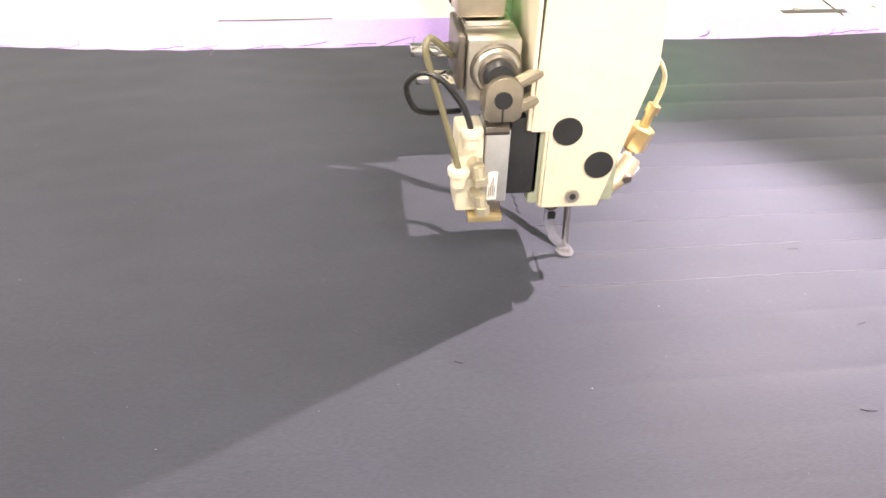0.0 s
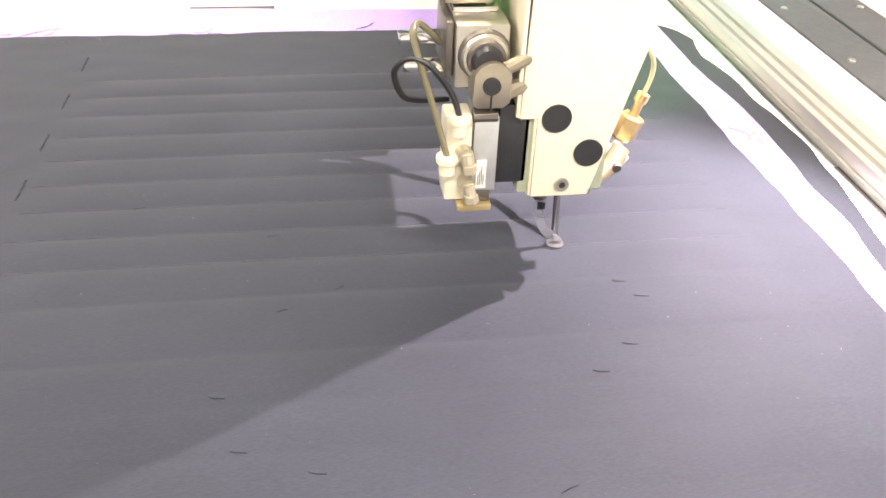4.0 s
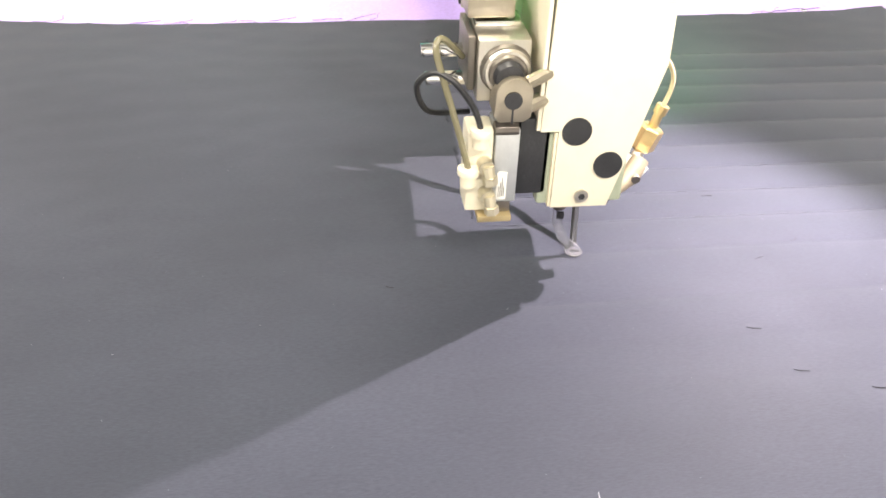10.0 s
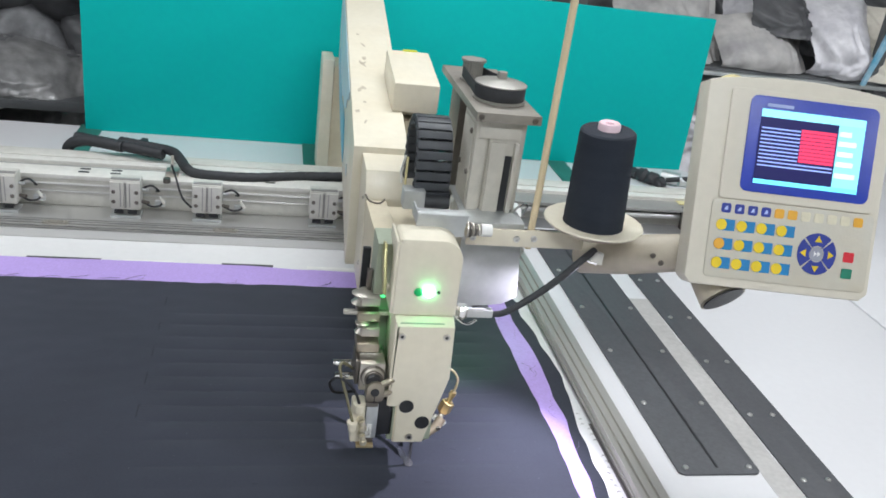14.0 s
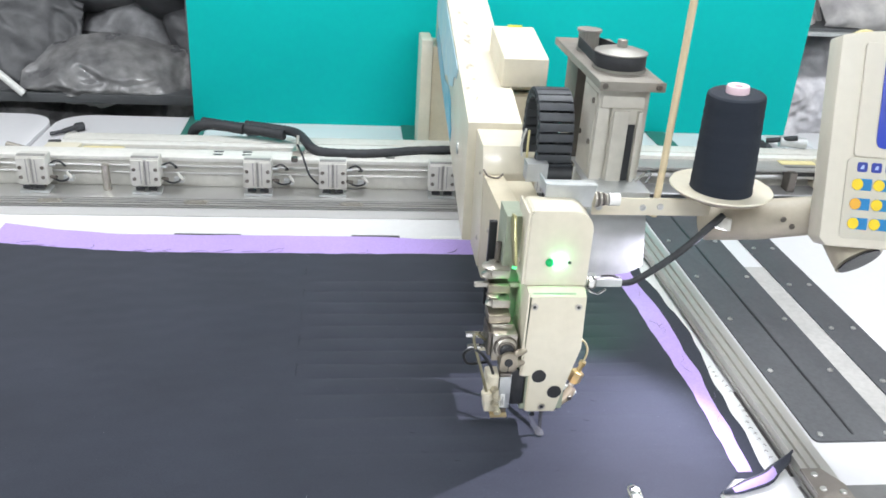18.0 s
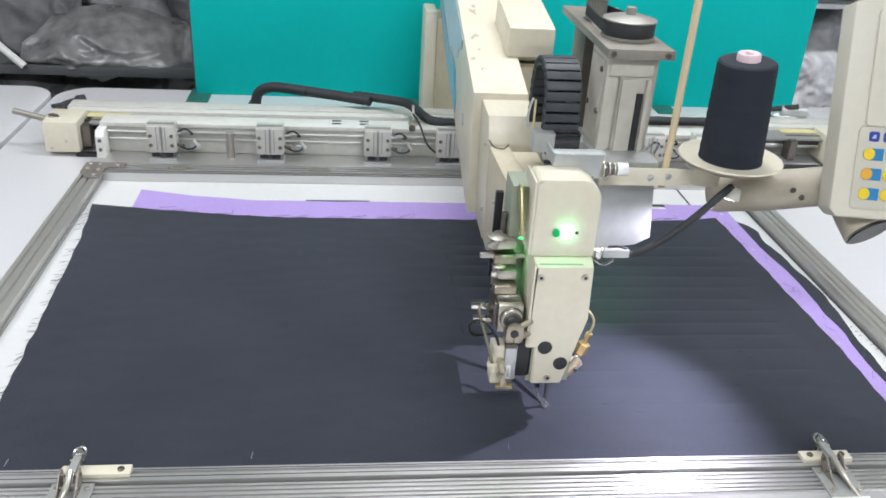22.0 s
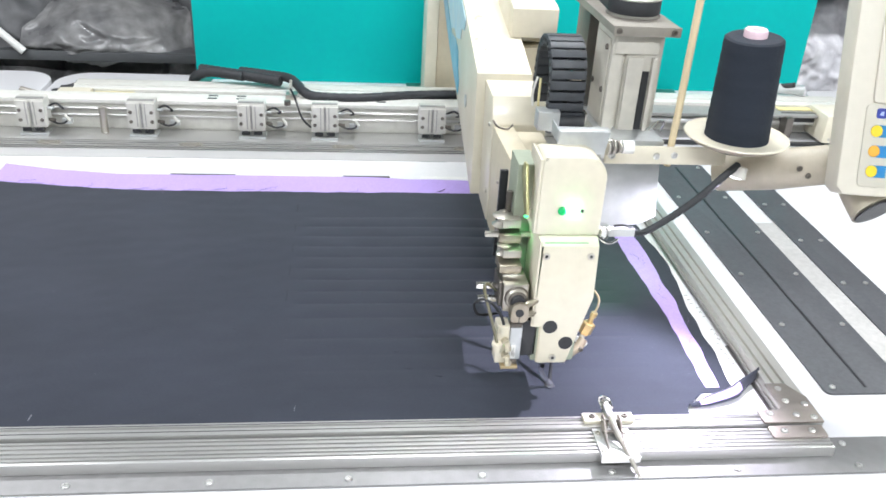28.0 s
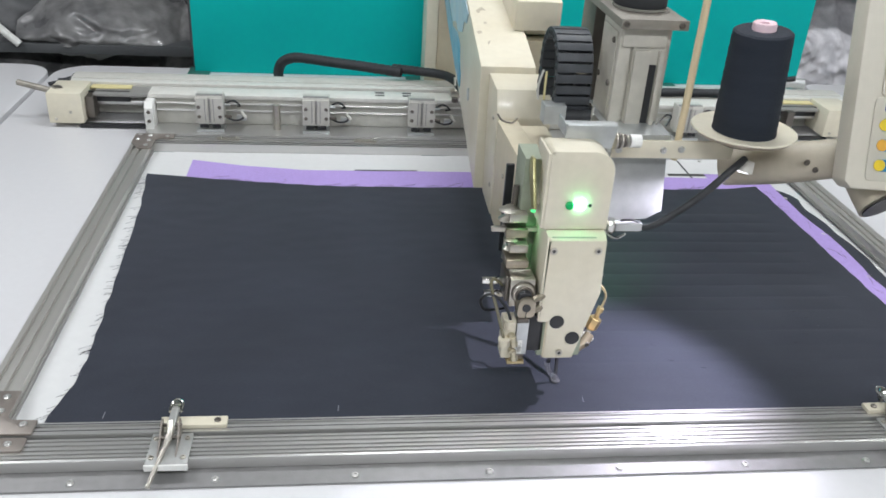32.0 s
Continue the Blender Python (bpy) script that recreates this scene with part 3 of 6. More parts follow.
    for gx in (-0.258, -0.182, 0.13, 0.205, 0.52):
        for y in (1.236, 1.2135):
            bm = B()
            prism(bm, rounded(gx - 0.013, gx + 0.013, y - 0.0045, y + 0.0045, 0.004, 4), "z", 0.1121, 0.1132)
            part("slot_plug", bm, BLACK, p)
    for gx in (-0.539, 0.482):
        rodpart("guide_post", [(gx, 1.16, 0.028), (gx, 1.16, 0.098)], 0.010, STEEL, p, 14)
    for gx in (-0.66, -0.30, 0.10, 0.43):
        bm = B()
        prism(bm, rounded(gx - 0.03, gx + 0.03, 1.070, 1.086, 0.007, 4), "z", z0 + 0.0225, z0 + 0.027, 0.0008)
        k = part("catch_plate", bm, STEEL, p)
        screws(k, [(gx - 0.02, 1.078, z0 + 0.027), (gx + 0.02, 1.078, z0 + 0.027)], SCREW_S)
    return p


PALLET = pallet()


def hold_down(x, lean, pad_from, pad_to):
    """A toggle clamp on the front bar: sloped channel base, linkage, handle, wire loop and cream pad."""
    c = thing("toggle_clamp", "small steel toggle clamp with cream pad on the front bar", "clamp", "clamps on the frame")
    z, zb = 0.0352, 0.0236
    bm = B()
    prism(bm, [(-0.153, zb - 0.0005), (-0.089, zb - 0.0005), (-0.089, zb + 0.003), (-0.153, zb + 0.003)], "x", x - 0.030, x + 0.028, 0.0008)
    base = part("base", bm, ZINC, c)
    boxpart("front_lip", (x - 0.031, x + 0.029, -0.1562, -0.1535, zb - 0.007, zb + 0.003), WHITE, c, 0.0005, "white lip of the base")
    for dx in (-0.015, 0.010):
        bm = B()
        prism(bm, [(-0.140, zb + 0.0032), (-0.092, zb + 0.0032), (-0.084, z + 0.006), (-0.084, z + 0.016), (-0.096, z + 0.017), (-0.116, zb + 0.013)], "x", x + dx - 0.0012, x + dx + 0.0012, 0.0004)
        part("cheek", bm, BRONZED, c)
    for y, zz in ((-0.108, zb + 0.012), (-0.092, z + 0.010)):
        rodpart("pivot", [(x - 0.018, y, zz), (x + 0.013, y, zz)], 0.0026, STEEL_DARK, c, 10)
    rodpart("handle", curve_pts([(x - 0.003, -0.090, z + 0.014), (x - 0.001, -0.110, z + 0.008), (x + 0.008 * lean, -0.138, z - 0.004), (x + 0.016 * lean, -0.162, z - 0.015), (x + 0.022 * lean, -0.182, z - 0.024)], 5), [0.0050] * 8 + [0.0036] * 10 + [0.0030, 0.0030, 0.0038], STEEL, c, 8)
    bm = B()
    prism(bm, [(-0.106, z + 0.002), (-0.094, z + 0.014), (-0.060, z + 0.013), (-0.047, z + 0.011), (-0.047, z + 0.007), (-0.066, z + 0.006), (-0.094, z + 0.003)], "x", x - 0.007, x + 0.004, 0.001)
    part("arm", bm, ZINC, c)
    loop = [(x - 0.009, -0.062, z + 0.010), (x - 0.0095, -0.050, z + 0.010), (x - 0.008, -0.041, z + 0.011), (x - 0.001, -0.036, z + 0.0115), (x + 0.006, -0.041, z + 0.011), (x + 0.0075, -0.050, z + 0.010), (x + 0.007, -0.062, z + 0.010)]
    rodpart("loop", curve_pts(loop, 5), 0.0021, CHROME, c, 8)
    rodpart("spindle", [(x - 0.001, -0.050, 0.020), (x - 0.001, -0.050, z + 0.017)], 0.0040, CHROME, c, 10)
    for zz in (0.001, 0.009):
        bm = B()
        lathe(bm, [(0.0072, 0), (0.0072, 0.005), (0.0055, 0.0065)], 6, (x - 0.001, -0.050, z + zz))
        part("nut", bm, CHROME, c)
    rodpart("rubber_tip", [(x - 0.001, -0.050, 0.013), (x - 0.001, -0.050, 0.020)], [0.008, 0.0065], RUBBER, c, 12)
    bm = B()
    box(bm, x + pad_from, x + pad_to, -0.0805, -0.0605, 0.0275, 0.0345, 0.001)
    pad = part("pad", bm, CREAM, c, "cream plastic pad")
    screws(pad, [(x + dx, -0.0705, 0.0345) for dx in (pad_to - 0.014, pad_from + 0.014) if abs(dx) > 0.016], SCREW_D)
    screws(base, [(x + dx, y, zb + 0.003) for dx in (-0.0235, 0.0205) for y in (-0.100, -0.140)], SCREW_S)
    return c


CLAMPS = [hold_down(-0.602, -1, -0.022, 0.074), hold_down(0.521, 1, -0.040, 0.040)]


# ================= the cloth =================
def edge_line(pts):
    """A function that reads a broken line y -> x."""
    def at(y):
        for (y0, x0), (y1, x1) in zip(pts, pts[1:]):
            if y <= y1:
                return x0 + (x1 - x0) * (max(y, y0) - y0) / (y1 - y0)
        return pts[-1][1]
    return at


LEFT = edge_line([(-0.10, -0.800), (-0.02, -0.800), (0.05, -0.785), (0.12, -0.780), (0.38, -0.793), (0.70, -0.814), (0.89, -0.838)])
RIGHT = edge_line([(-0.10, 0.671), (-0.02, 0.675), (0.03, 0.726), (0.13, 0.727), (0.25, 0.731), (0.40, 0.726), (0.56, 0.721), (0.70, 0.718), (0.87, 0.711)])


def top_edge(x):
    return 0.828 + 0.062 * max(0, (-x - 0.35) / 0.48) ** 1.4 + 0.03 * max(0, (x - 0.45) / 0.28) ** 2


STITCH_Y = [0.043, 0.094, 0.139, 0.191, 0.259, 0.308, 0.354, 0.400, 0.447, 0.495, 0.543, 0.591, 0.639, 0.687]


def cloth_height(x, y):
    """The dark cloth's lie: quilted welts between the stitched rows, and slight unevenness."""
    z = 0.0085 + 0.0012 * noise.noise((x * 5, y * 7, 1.3)) + 0.0005 * noise.noise((x * 22, y * 30, 4.0))
    if -0.01 < x < 0.675 and y > 0.02:
        below = [s for s in STITCH_Y if s <= y]
        above = [s for s in STITCH_Y if s > y]
        if below and above:
            near = min(y - below[-1], above[0] - y)
            fade = min(1, max(0, (x + 0.002) / 0.05), max(0, (0.668 - x) / 0.05)) * min(1, max(0.25, (y - 0.125) / 0.06))
            f = (y - below[-1]) / (above[0] - below[-1])
            z += fade * (0.0006 * math.sin(math.pi * f) + 0.0012 * (1 - math.exp(-near / 0.007)))
    return z


def sheet(name, us, rows, height, material, label, category, thick=0.0):
    """A cloth of a grid: rows of (y, x from, x to), columns us from 0 to 1."""
    vs, fs = [], []
    for row in rows:
        for u in us:
            x, y = row(u)
            vs.append((x, y, height(x, y)))
    n = len(us)
    for j in range(len(rows) - 1):
        for i in range(n - 1):
            fs.append((j * n + i, j * n + i + 1, (j + 1) * n + i + 1, (j + 1) * n + i))
    me = bpy.data.meshes.new(name)
    me.from_pydata(vs, [], fs)
    me.materials.append(material)
    me.shade_smooth()
    return tagged(new(name, me), label, category)


def denim():
    """Black-blue twill: fine diagonal weave, faint slubs along the weft, lint."""
    m = bpy.data.materials.new("black_blue_twill")
    m.use_nodes = True
    nt = m.node_tree
    n, l = nt.nodes, nt.links
    b = n["Principled BSDF"]
    tc = n.new("ShaderNodeTexCoord")
    mp = n.new("ShaderNodeMapping")
    mp.inputs["Scale"].default_value = (16, 90, 90)
    l.new(tc.outputs["Object"], mp.inputs["Vector"])
    slub, big, lint, fine = (n.new("ShaderNodeTexNoise") for _ in range(4))
    for nd, sc, src in ((slub, 14, mp.outputs["Vector"]), (big, 5, tc.outputs["Object"]), (lint, 240, tc.outputs["Object"]), (fine, 900, tc.outputs["Object"])):
        nd.inputs["Scale"].default_value, nd.inputs["Detail"].default_value = sc, 4
        l.new(src, nd.inputs["Vector"])
    wave = n.new("ShaderNodeTexWave")
    wave.inputs["Scale"].default_value, wave.inputs["Distortion"].default_value = 45, 6.0
    l.new(tc.outputs["Object"], wave.inputs["Vector"])
    ramp = n.new("ShaderNodeValToRGB")
    ramp.color_ramp.elements[0].color, ramp.color_ramp.elements[1].color = (0.0222, 0.0256, 0.0376, 1), (0.0336, 0.0378, 0.0526, 1)
    ramp.color_ramp.elements[0].position, ramp.color_ramp.elements[1].position = 0.3, 0.72
    l.new(slub.outputs["Fac"], ramp.inputs["Fac"])
    lr = n.new("ShaderNodeMapRange")
    lr.inputs["From Min"].default_value, lr.inputs["From Max"].default_value = 0.75, 0.775
    l.new(lint.outputs["Fac"], lr.inputs["Value"])
    mx = n.new("ShaderNodeMix")
    mx.data_type = "RGBA"
    mx.inputs["B"].default_value = (0.16, 0.16, 0.18, 1)
    l.new(lr.outputs["Result"], mx.inputs["Factor"]), l.new(ramp.outputs["Color"], mx.inputs["A"])
    hs = n.new("ShaderNodeHueSaturation")
    r = n.new("ShaderNodeMapRange")
    r.inputs["From Min"].default_value, r.inputs["From Max"].default_value, r.inputs["To Min"].default_value, r.inputs["To Max"].default_value = 0.3, 0.7, 0.88, 1.12
    l.new(big.outputs["Fac"], r.inputs["Value"]), l.new(r.outputs["Result"], hs.inputs["Value"])
    l.new(mx.outputs["Result"], hs.inputs["Color"]), l.new(hs.outputs["Color"], b.inputs["Base Color"])
    b.inputs["Roughness"].default_value = 0.66
    b.inputs["Specular IOR Level"].default_value = 0.10
    b.inputs["Sheen Weight"].default_value, b.inputs["Sheen Roughness"].default_value = 0.18, 0.5
    bp = n.new("ShaderNodeBump")
    bp.inputs["Strength"].default_value, bp.inputs["Distance"].default_value = 0.07, 0.0005
    ad = n.new("ShaderNodeMath")
    l.new(slub.outputs["Fac"], ad.inputs[0]), l.new(fine.outputs["Fac"], ad.inputs[1])
    l.new(ad.outputs[0], bp.inputs["Height"])
    l.new(bp.outputs["Normal"], b.inputs["Normal"])
    return m


DENIM = denim()


def cloth():
    us = [i / 150 for i in range(151)]
    ny = 330
    rows = []
    for j in range(ny + 1):
        v = j / ny

        def row(u, v=v):
            x = LEFT(-0.066 + v * 0.93) * (1 - u) + RIGHT(-0.066 + v * 0.93) * u
            y = -0.066 + v * (top_edge(x) + 0.066)
            w = 0.0035 * noise.noise((0.3, y * 22, 7 * u)) * (1 if u in (0, 1) else 0)
            return x + w, y + (0.003 * noise.noise((x * 25, 0.5, 0)) if v == 1 else 0)
        rows.append(row)
    c = sheet("dark_cloth", us, rows, cloth_height, DENIM, "dark navy twill cloth half quilted in straight rows on the frame", "cloth")
    # lilac lining that shows beyond the dark cloth's edges
    us2 = [i / 120 for i in range(121)]

    def back(u, v):
        x = -0.740 + u * (0.760 + 0.740)
        outer = 0.930 + 0.054 * max(0, (-x - 0.45) / 0.28) ** 1.3 - 0.02 * max(0, min(1, (x - 0.1) / 0.4)) + 0.03 * max(0, (x - 0.6) / 0.18) ** 2 + 0.006 * noise.noise((x * 9, 2, 0))
        inner = 0.70
        return x, inner + v * (outer - inner)
    lay = lambda x, y: 0.0060 + 0.0006 * noise.noise((x * 9, y * 9, 3))
    a = sheet("lilac_lining", us2, [lambda u, v=v: back(u, v) for v in (0, 0.25, 0.5, 0.75, 0.9, 1)], lay, PURPLE, "lilac lining cloth frayed along the dark cloth's rear edge", "lining")
    side = edge_line([(0.0, 0.744), (0.045, 0.752), (0.146, 0.761), (0.24, 0.760), (0.31, 0.769), (0.40, 0.769), (0.50, 0.773), (0.57, 0.772), (0.69, 0.758), (0.83, 0.749), (0.93, 0.757)])
    vv = [i / 70 for i in range(71)]

    def sid(u, v):
        y = 0.035 + v * 0.90
        return 0.60 + u * (side(y) + 0.005 * noise.noise((y * 14, 3, 0)) - 0.60), y
    b2 = sheet("lilac_lining_strip", [0, 0.3, 0.6, 0.8, 1], [lambda u, v=v: sid(u, v) for v in vv], lambda x, y: 0.0066 + 0.0005 * noise.noise((x * 9, y * 9, 5)), PURPLE, "lilac lining strip along the dark cloth's side edge", "lining")
    # the dark under-cloth that peeps out beyond the lining
    outer = edge_line([(0.02, 0.779), (0.05, 0.774), (0.135, 0.784), (0.28, 0.786), (0.33, 0.792), (0.40, 0.802), (0.50, 0.807), (0.55, 0.803), (0.61, 0.797), (0.66, 0.796), (0.72, 0.784), (0.78, 0.794), (0.82, 0.779), (0.85, 0.749)])

    def und(u, v):
        y = 0.02 + v * 0.83
        return 0.68 + u * (outer(y) + 0.004 * noise.noise((y * 18, 8, 0)) - 0.68), y
    d = sheet("dark_under_cloth", [0, 0.5, 0.8, 1], [lambda u, v=v: und(u, v) for v in vv], lambda x, y: 0.0052, DENIM, "dark cloth edge peeping out under the lilac lining", "cloth")
    # the turned-up corner: a narrow fold of cloth whose lilac back shows
    vs, fs = [], []
    for i in range(31):
        s = i / 30
        cx, cy = 0.678 + 0.146 * s, -0.017 + 0.030 * s + 0.046 * s ** 2.4
        wdt = 0.023 * math.sin(math.pi * (0.05 + 0.88 * s)) ** 0.8 + 0.003
        for k in range(9):
            q = k / 8
            vs.append((cx - 0.30 * wdt * (q - 0.5) + 0.003 * math.sin(14 * s), cy + wdt * (q - 0.5), 0.0110 + 0.010 * math.sin(math.pi * q) * (0.4 + s) + 0.006 * s * s))
    for i in range(30):
        for k in range(8):
            fs.append((i * 9 + k, i * 9 + k + 1, (i + 1) * 9 + k + 1, (i + 1) * 9 + k))
    me = bpy.data.meshes.new("cloth_corner")
    me.from_pydata(vs, [], fs)
    me.materials.append(DENIM), me.materials.append(PURPLE)
    for f in me.polygons:
        f.material_index = 1 if 1 <= f.index % 8 <= 4 and 2 < f.index // 8 < 21 else 0
    me.shade_smooth()
    e = tagged(new("cloth_corner", me), "turned-up cloth corner showing its lilac lining", "cloth corner")
    # the clear white template sheet below
    bm = B()
    box(bm, -0.848, 0.812, -0.058, 1.041, 0.0012, 0.0046)
    t = solo("template_sheet", bm, PAPER, "white plastic template sheet clamped inside the frame", "sheet")
    return [c, a, b2, d, e, t]


CLOTHS = cloth()


def trimmings():
    """Chalk ticks, thread ends, stitched row ends and frayed threads, each under its cloth."""
    top, lil, strip = CLOTHS[0], CLOTHS[1], CLOTHS[2]
    CHALK = shader("white_chalk", (0.30, 0.30, 0.33), 0.9)
    SNIP = shader("dark_thread", (0.012, 0.012, 0.016), 0.8)
    FAINT = shader("worked_in_thread", (0.0175, 0.0200, 0.0290), 0.85)
    PALE_THREAD = shader("pale_thread", (0.16, 0.16, 0.19), 0.8)
    DUSK = shader("dusky_thread", (0.16, 0.12, 0.20), 0.8)
    rn = random.Random(11)
    for x, y in ((-0.719, -0.023), (-0.366, -0.016), (0.031, -0.006)):
        rodpart("chalk_tick", [(x, y - 0.008, cloth_height(x, y) + 0.0006), (x + 0.001, y + 0.007, cloth_height(x, y) + 0.0006)], 0.0006 if x < 0 else 0.0003, CHALK, top, 5)
    for k in range(6):
        x, y = rn.uniform(-0.1, 0.66), rn.uniform(0.03, 0.40)
        a, ln = rn.uniform(-0.5, 0.5), rn.uniform(0.003, 0.007)
        p = [(x + ln * (i - 1) * math.cos(a), y + ln * (i - 1) * math.sin(a) + rn.uniform(-0.0015, 0.0015)) for i in range(3)]
        rodpart("thread_snip", [(u, v, cloth_height(u, v) + 0.0004) for u, v in p], 0.0003, SNIP, top, 5)
    for x, y in ((0.522, 0.250), (0.534, 0.228), (0.477, 0.147), (0.201, 0.147), (0.218, 0.097), (0.269, 0.074), (0.507, 0.173)):
        rodpart("thread_snip", [(x - 0.006, y + 0.002, cloth_height(x, y) + 0.0002), (x - 0.002, y, cloth_height(x, y) + 0.0004), (x + 0.006, y - 0.001, cloth_height(x, y) + 0.0002)], [0.0003, 0.0006, 0.0003], FAINT, top, 6)
    for x, y in [(-0.003, v) for v in (0.340, 0.441, 0.535, 0.632, 0.737)]:
        for o in (-0.0007, 0.0007):
            pts = [(x + o + 0.0008 * math.sin(9 * i + y * 50), y - 0.019 + 0.038 * i / 6) for i in range(7)]
            rodpart("row_end_stitch", [(u, v, cloth_height(u, v) + 0.0002) for u, v in pts], 0.0004, FAINT, top, 5)
    SEAM = shader("sewn_thread", (0.034, 0.037, 0.050), 0.6, grain=0.3, scale=400)
    for sy in STITCH_Y[5:]:
        pts = [(0.002 + 0.664 * i / 60, sy + 0.0006 * math.sin(1.7 * i + 40 * sy)) for i in range(61)]
        rodpart("seam", [(u, v, cloth_height(u, v) + (0.0002 if i % 2 else -0.0003)) for i, (u, v) in enumerate(pts)], 0.0005, SEAM, top, 4)
    for k in range(34):
        x = rn.uniform(-0.70, 0.70)
        y = top_edge(x) + rn.uniform(-0.002, 0.010)
        a = rn.uniform(-0.4, 0.4)
        p = [(x, y)]
        for i in range(4):
            a += rn.uniform(-0.8, 0.8)
            p.append((p[-1][0] + 0.011 * math.cos(a), p[-1][1] + 0.007 * math.sin(a)))
        rodpart("loose_thread", [(q.x, q.y, 0.0080) for q in curve_pts([(q[0], q[1], 0) for q in p], 4)], 0.00045, DUSK if k % 3 else SNIP, lil, 4)
    for k in range(12):
        y = rn.uniform(0.06, 0.84)
        x = RIGHT(y) + rn.uniform(0.004, 0.03)
        rodpart("loose_thread", [(x, y, 0.0085), (x + rn.uniform(-0.012, 0.012), y + 0.012, 0.0085), (x + rn.uniform(-0.016, 0.016), y + 0.026, 0.0085)], 0.0003, DUSK, strip, 4)
    # frayed left edge
    for k in range(70):
        y = rn.uniform(-0.03, 0.87)
        x = LEFT(y)
        rodpart("frayed_thread", [(x + 0.004, y, 0.009), (x - rn.uniform(0.004, 0.020), y - rn.uniform(-0.004, 0.014), 0.0065)], 0.0003, SNIP if k % 2 else PALE_THREAD, top, 4)
    t = CLOTHS[-1]
    for x0, x1, mt in ((-0.60, -0.53, GROOVE), (-0.44, -0.40, WHITE), (-0.33, -0.17, GROOVE), (-0.12, 0.02, WHITE), (0.10, 0.22, GROOVE), (0.30, 0.42, WHITE), (0.5, 0.62, GROOVE)):
        boxpart("edge_tape", (x0, x1, 0.924, 0.9385, 0.0047, 0.0056), mt, t, 0.0003)
    for k in range(16):
        x, y = rn.uniform(0.799, 0.809), 0.07 + 0.016 * k + (0.03 if k > 9 else 0)
        rodpart("pencil_mark", [(x - 0.0035, y, 0.0048), (x, y + rn.uniform(0.002, 0.006), 0.0048), (x + 0.003, y + rn.uniform(-0.002, 0.004), 0.0048)], 0.0006, STEEL_DARK, t, 4)


trimmings()


# ================= the gantry behind, moving along y only =================
def gantry():
    g = thing("feed_gantry", "cream and silver cross rail that pushes the frame", "gantry")
    bm = B()
    prism(bm, [(1.335, 0.004), (1.445, 0.004), (1.445, 0.088), (1.39, 0.088), (1.39, 0.084), (1.335, 0.084)], "x", -1.13, 1.22, 0.001)
    part("cross_rail", bm, PALE, g)
    boxpart("rail_cap", (-1.12, 1.21, 1.337, 1.367, 0.0843, 0.093), OFFWHITE, g, 0.001)
    boxpart("grey_band", (-1.04, 1.08, 1.26, 1.3345, 0.076, 0.0835), GREYBAND, g, 0.001, "dull grey sliding cover")
    rodpart("shaft", [(-1.06, 1.29, 0.052), (1.10, 1.29, 0.052)], 0.009, ALU, g, 14)
    boxpart("base_bar", (-1.07, 1.10, 1.213, 1.235, 0.002, 0.010), BLACK, g, 0.001)
    for x in (-1.150, 1.085):
        bm = B()
        box(bm, x, x + 0.092, 1.215, 1.333, 0.012, 0.098, 0.006)
        e = part("end_box", bm, CREAM, g, "cream end box with belt pulley")
        s = 0.094 if x < 0 else -0.112
        boxpart("top_sheet", (x + s, x + s + 0.11, 1.303, 1.3335, 0.0842, 0.0872), YELLOW_FILM, e, 0.0005)
        boxpart("belt_guard", (x + s, x + s + 0.11, 1.281, 1.2895, 0.055, 0.084), BLACK, e, 0.0005)
        boxpart("belt_side", (x + s, x + s + 0.022, 1.24, 1.281, 0.020, 0.080), STEEL_DARK, e, 0.001)
        screws(e, [(x + 0.02, 1.215, 0.025), (x + 0.06, 1.215, 0.045)], SCREW_S, "-y")
    rodpart("lock_lever", [(-1.245, 1.300, 0.098), (-1.130, 1.262, 0.085)], 0.0085, TOPPLATE, g, 12, "grey locking lever")
    rodpart("lever_boss", [(-1.135, 1.262, 0.060), (-1.128, 1.266, 0.10)], 0.017, STEEL, g, 14)
    rodpart("stop_knob", [(-1.150, 1.345, 0.088), (-1.120, 1.345, 0.092)], [0.010, 0.008], RUBBER, g, 12)
    rodpart("spare_tube", [(1.035, 1.46, 0.106), (1.115, 1.445, 0.106)], 0.017, GALV, g, 16, "short pale grey tube")
    rodpart("stop_rod", [(1.005, 1.485, 0.099), (1.075, 1.43, 0.128)], 0.008, RUBBER, g, 12)
    return g


GANTRY = gantry()


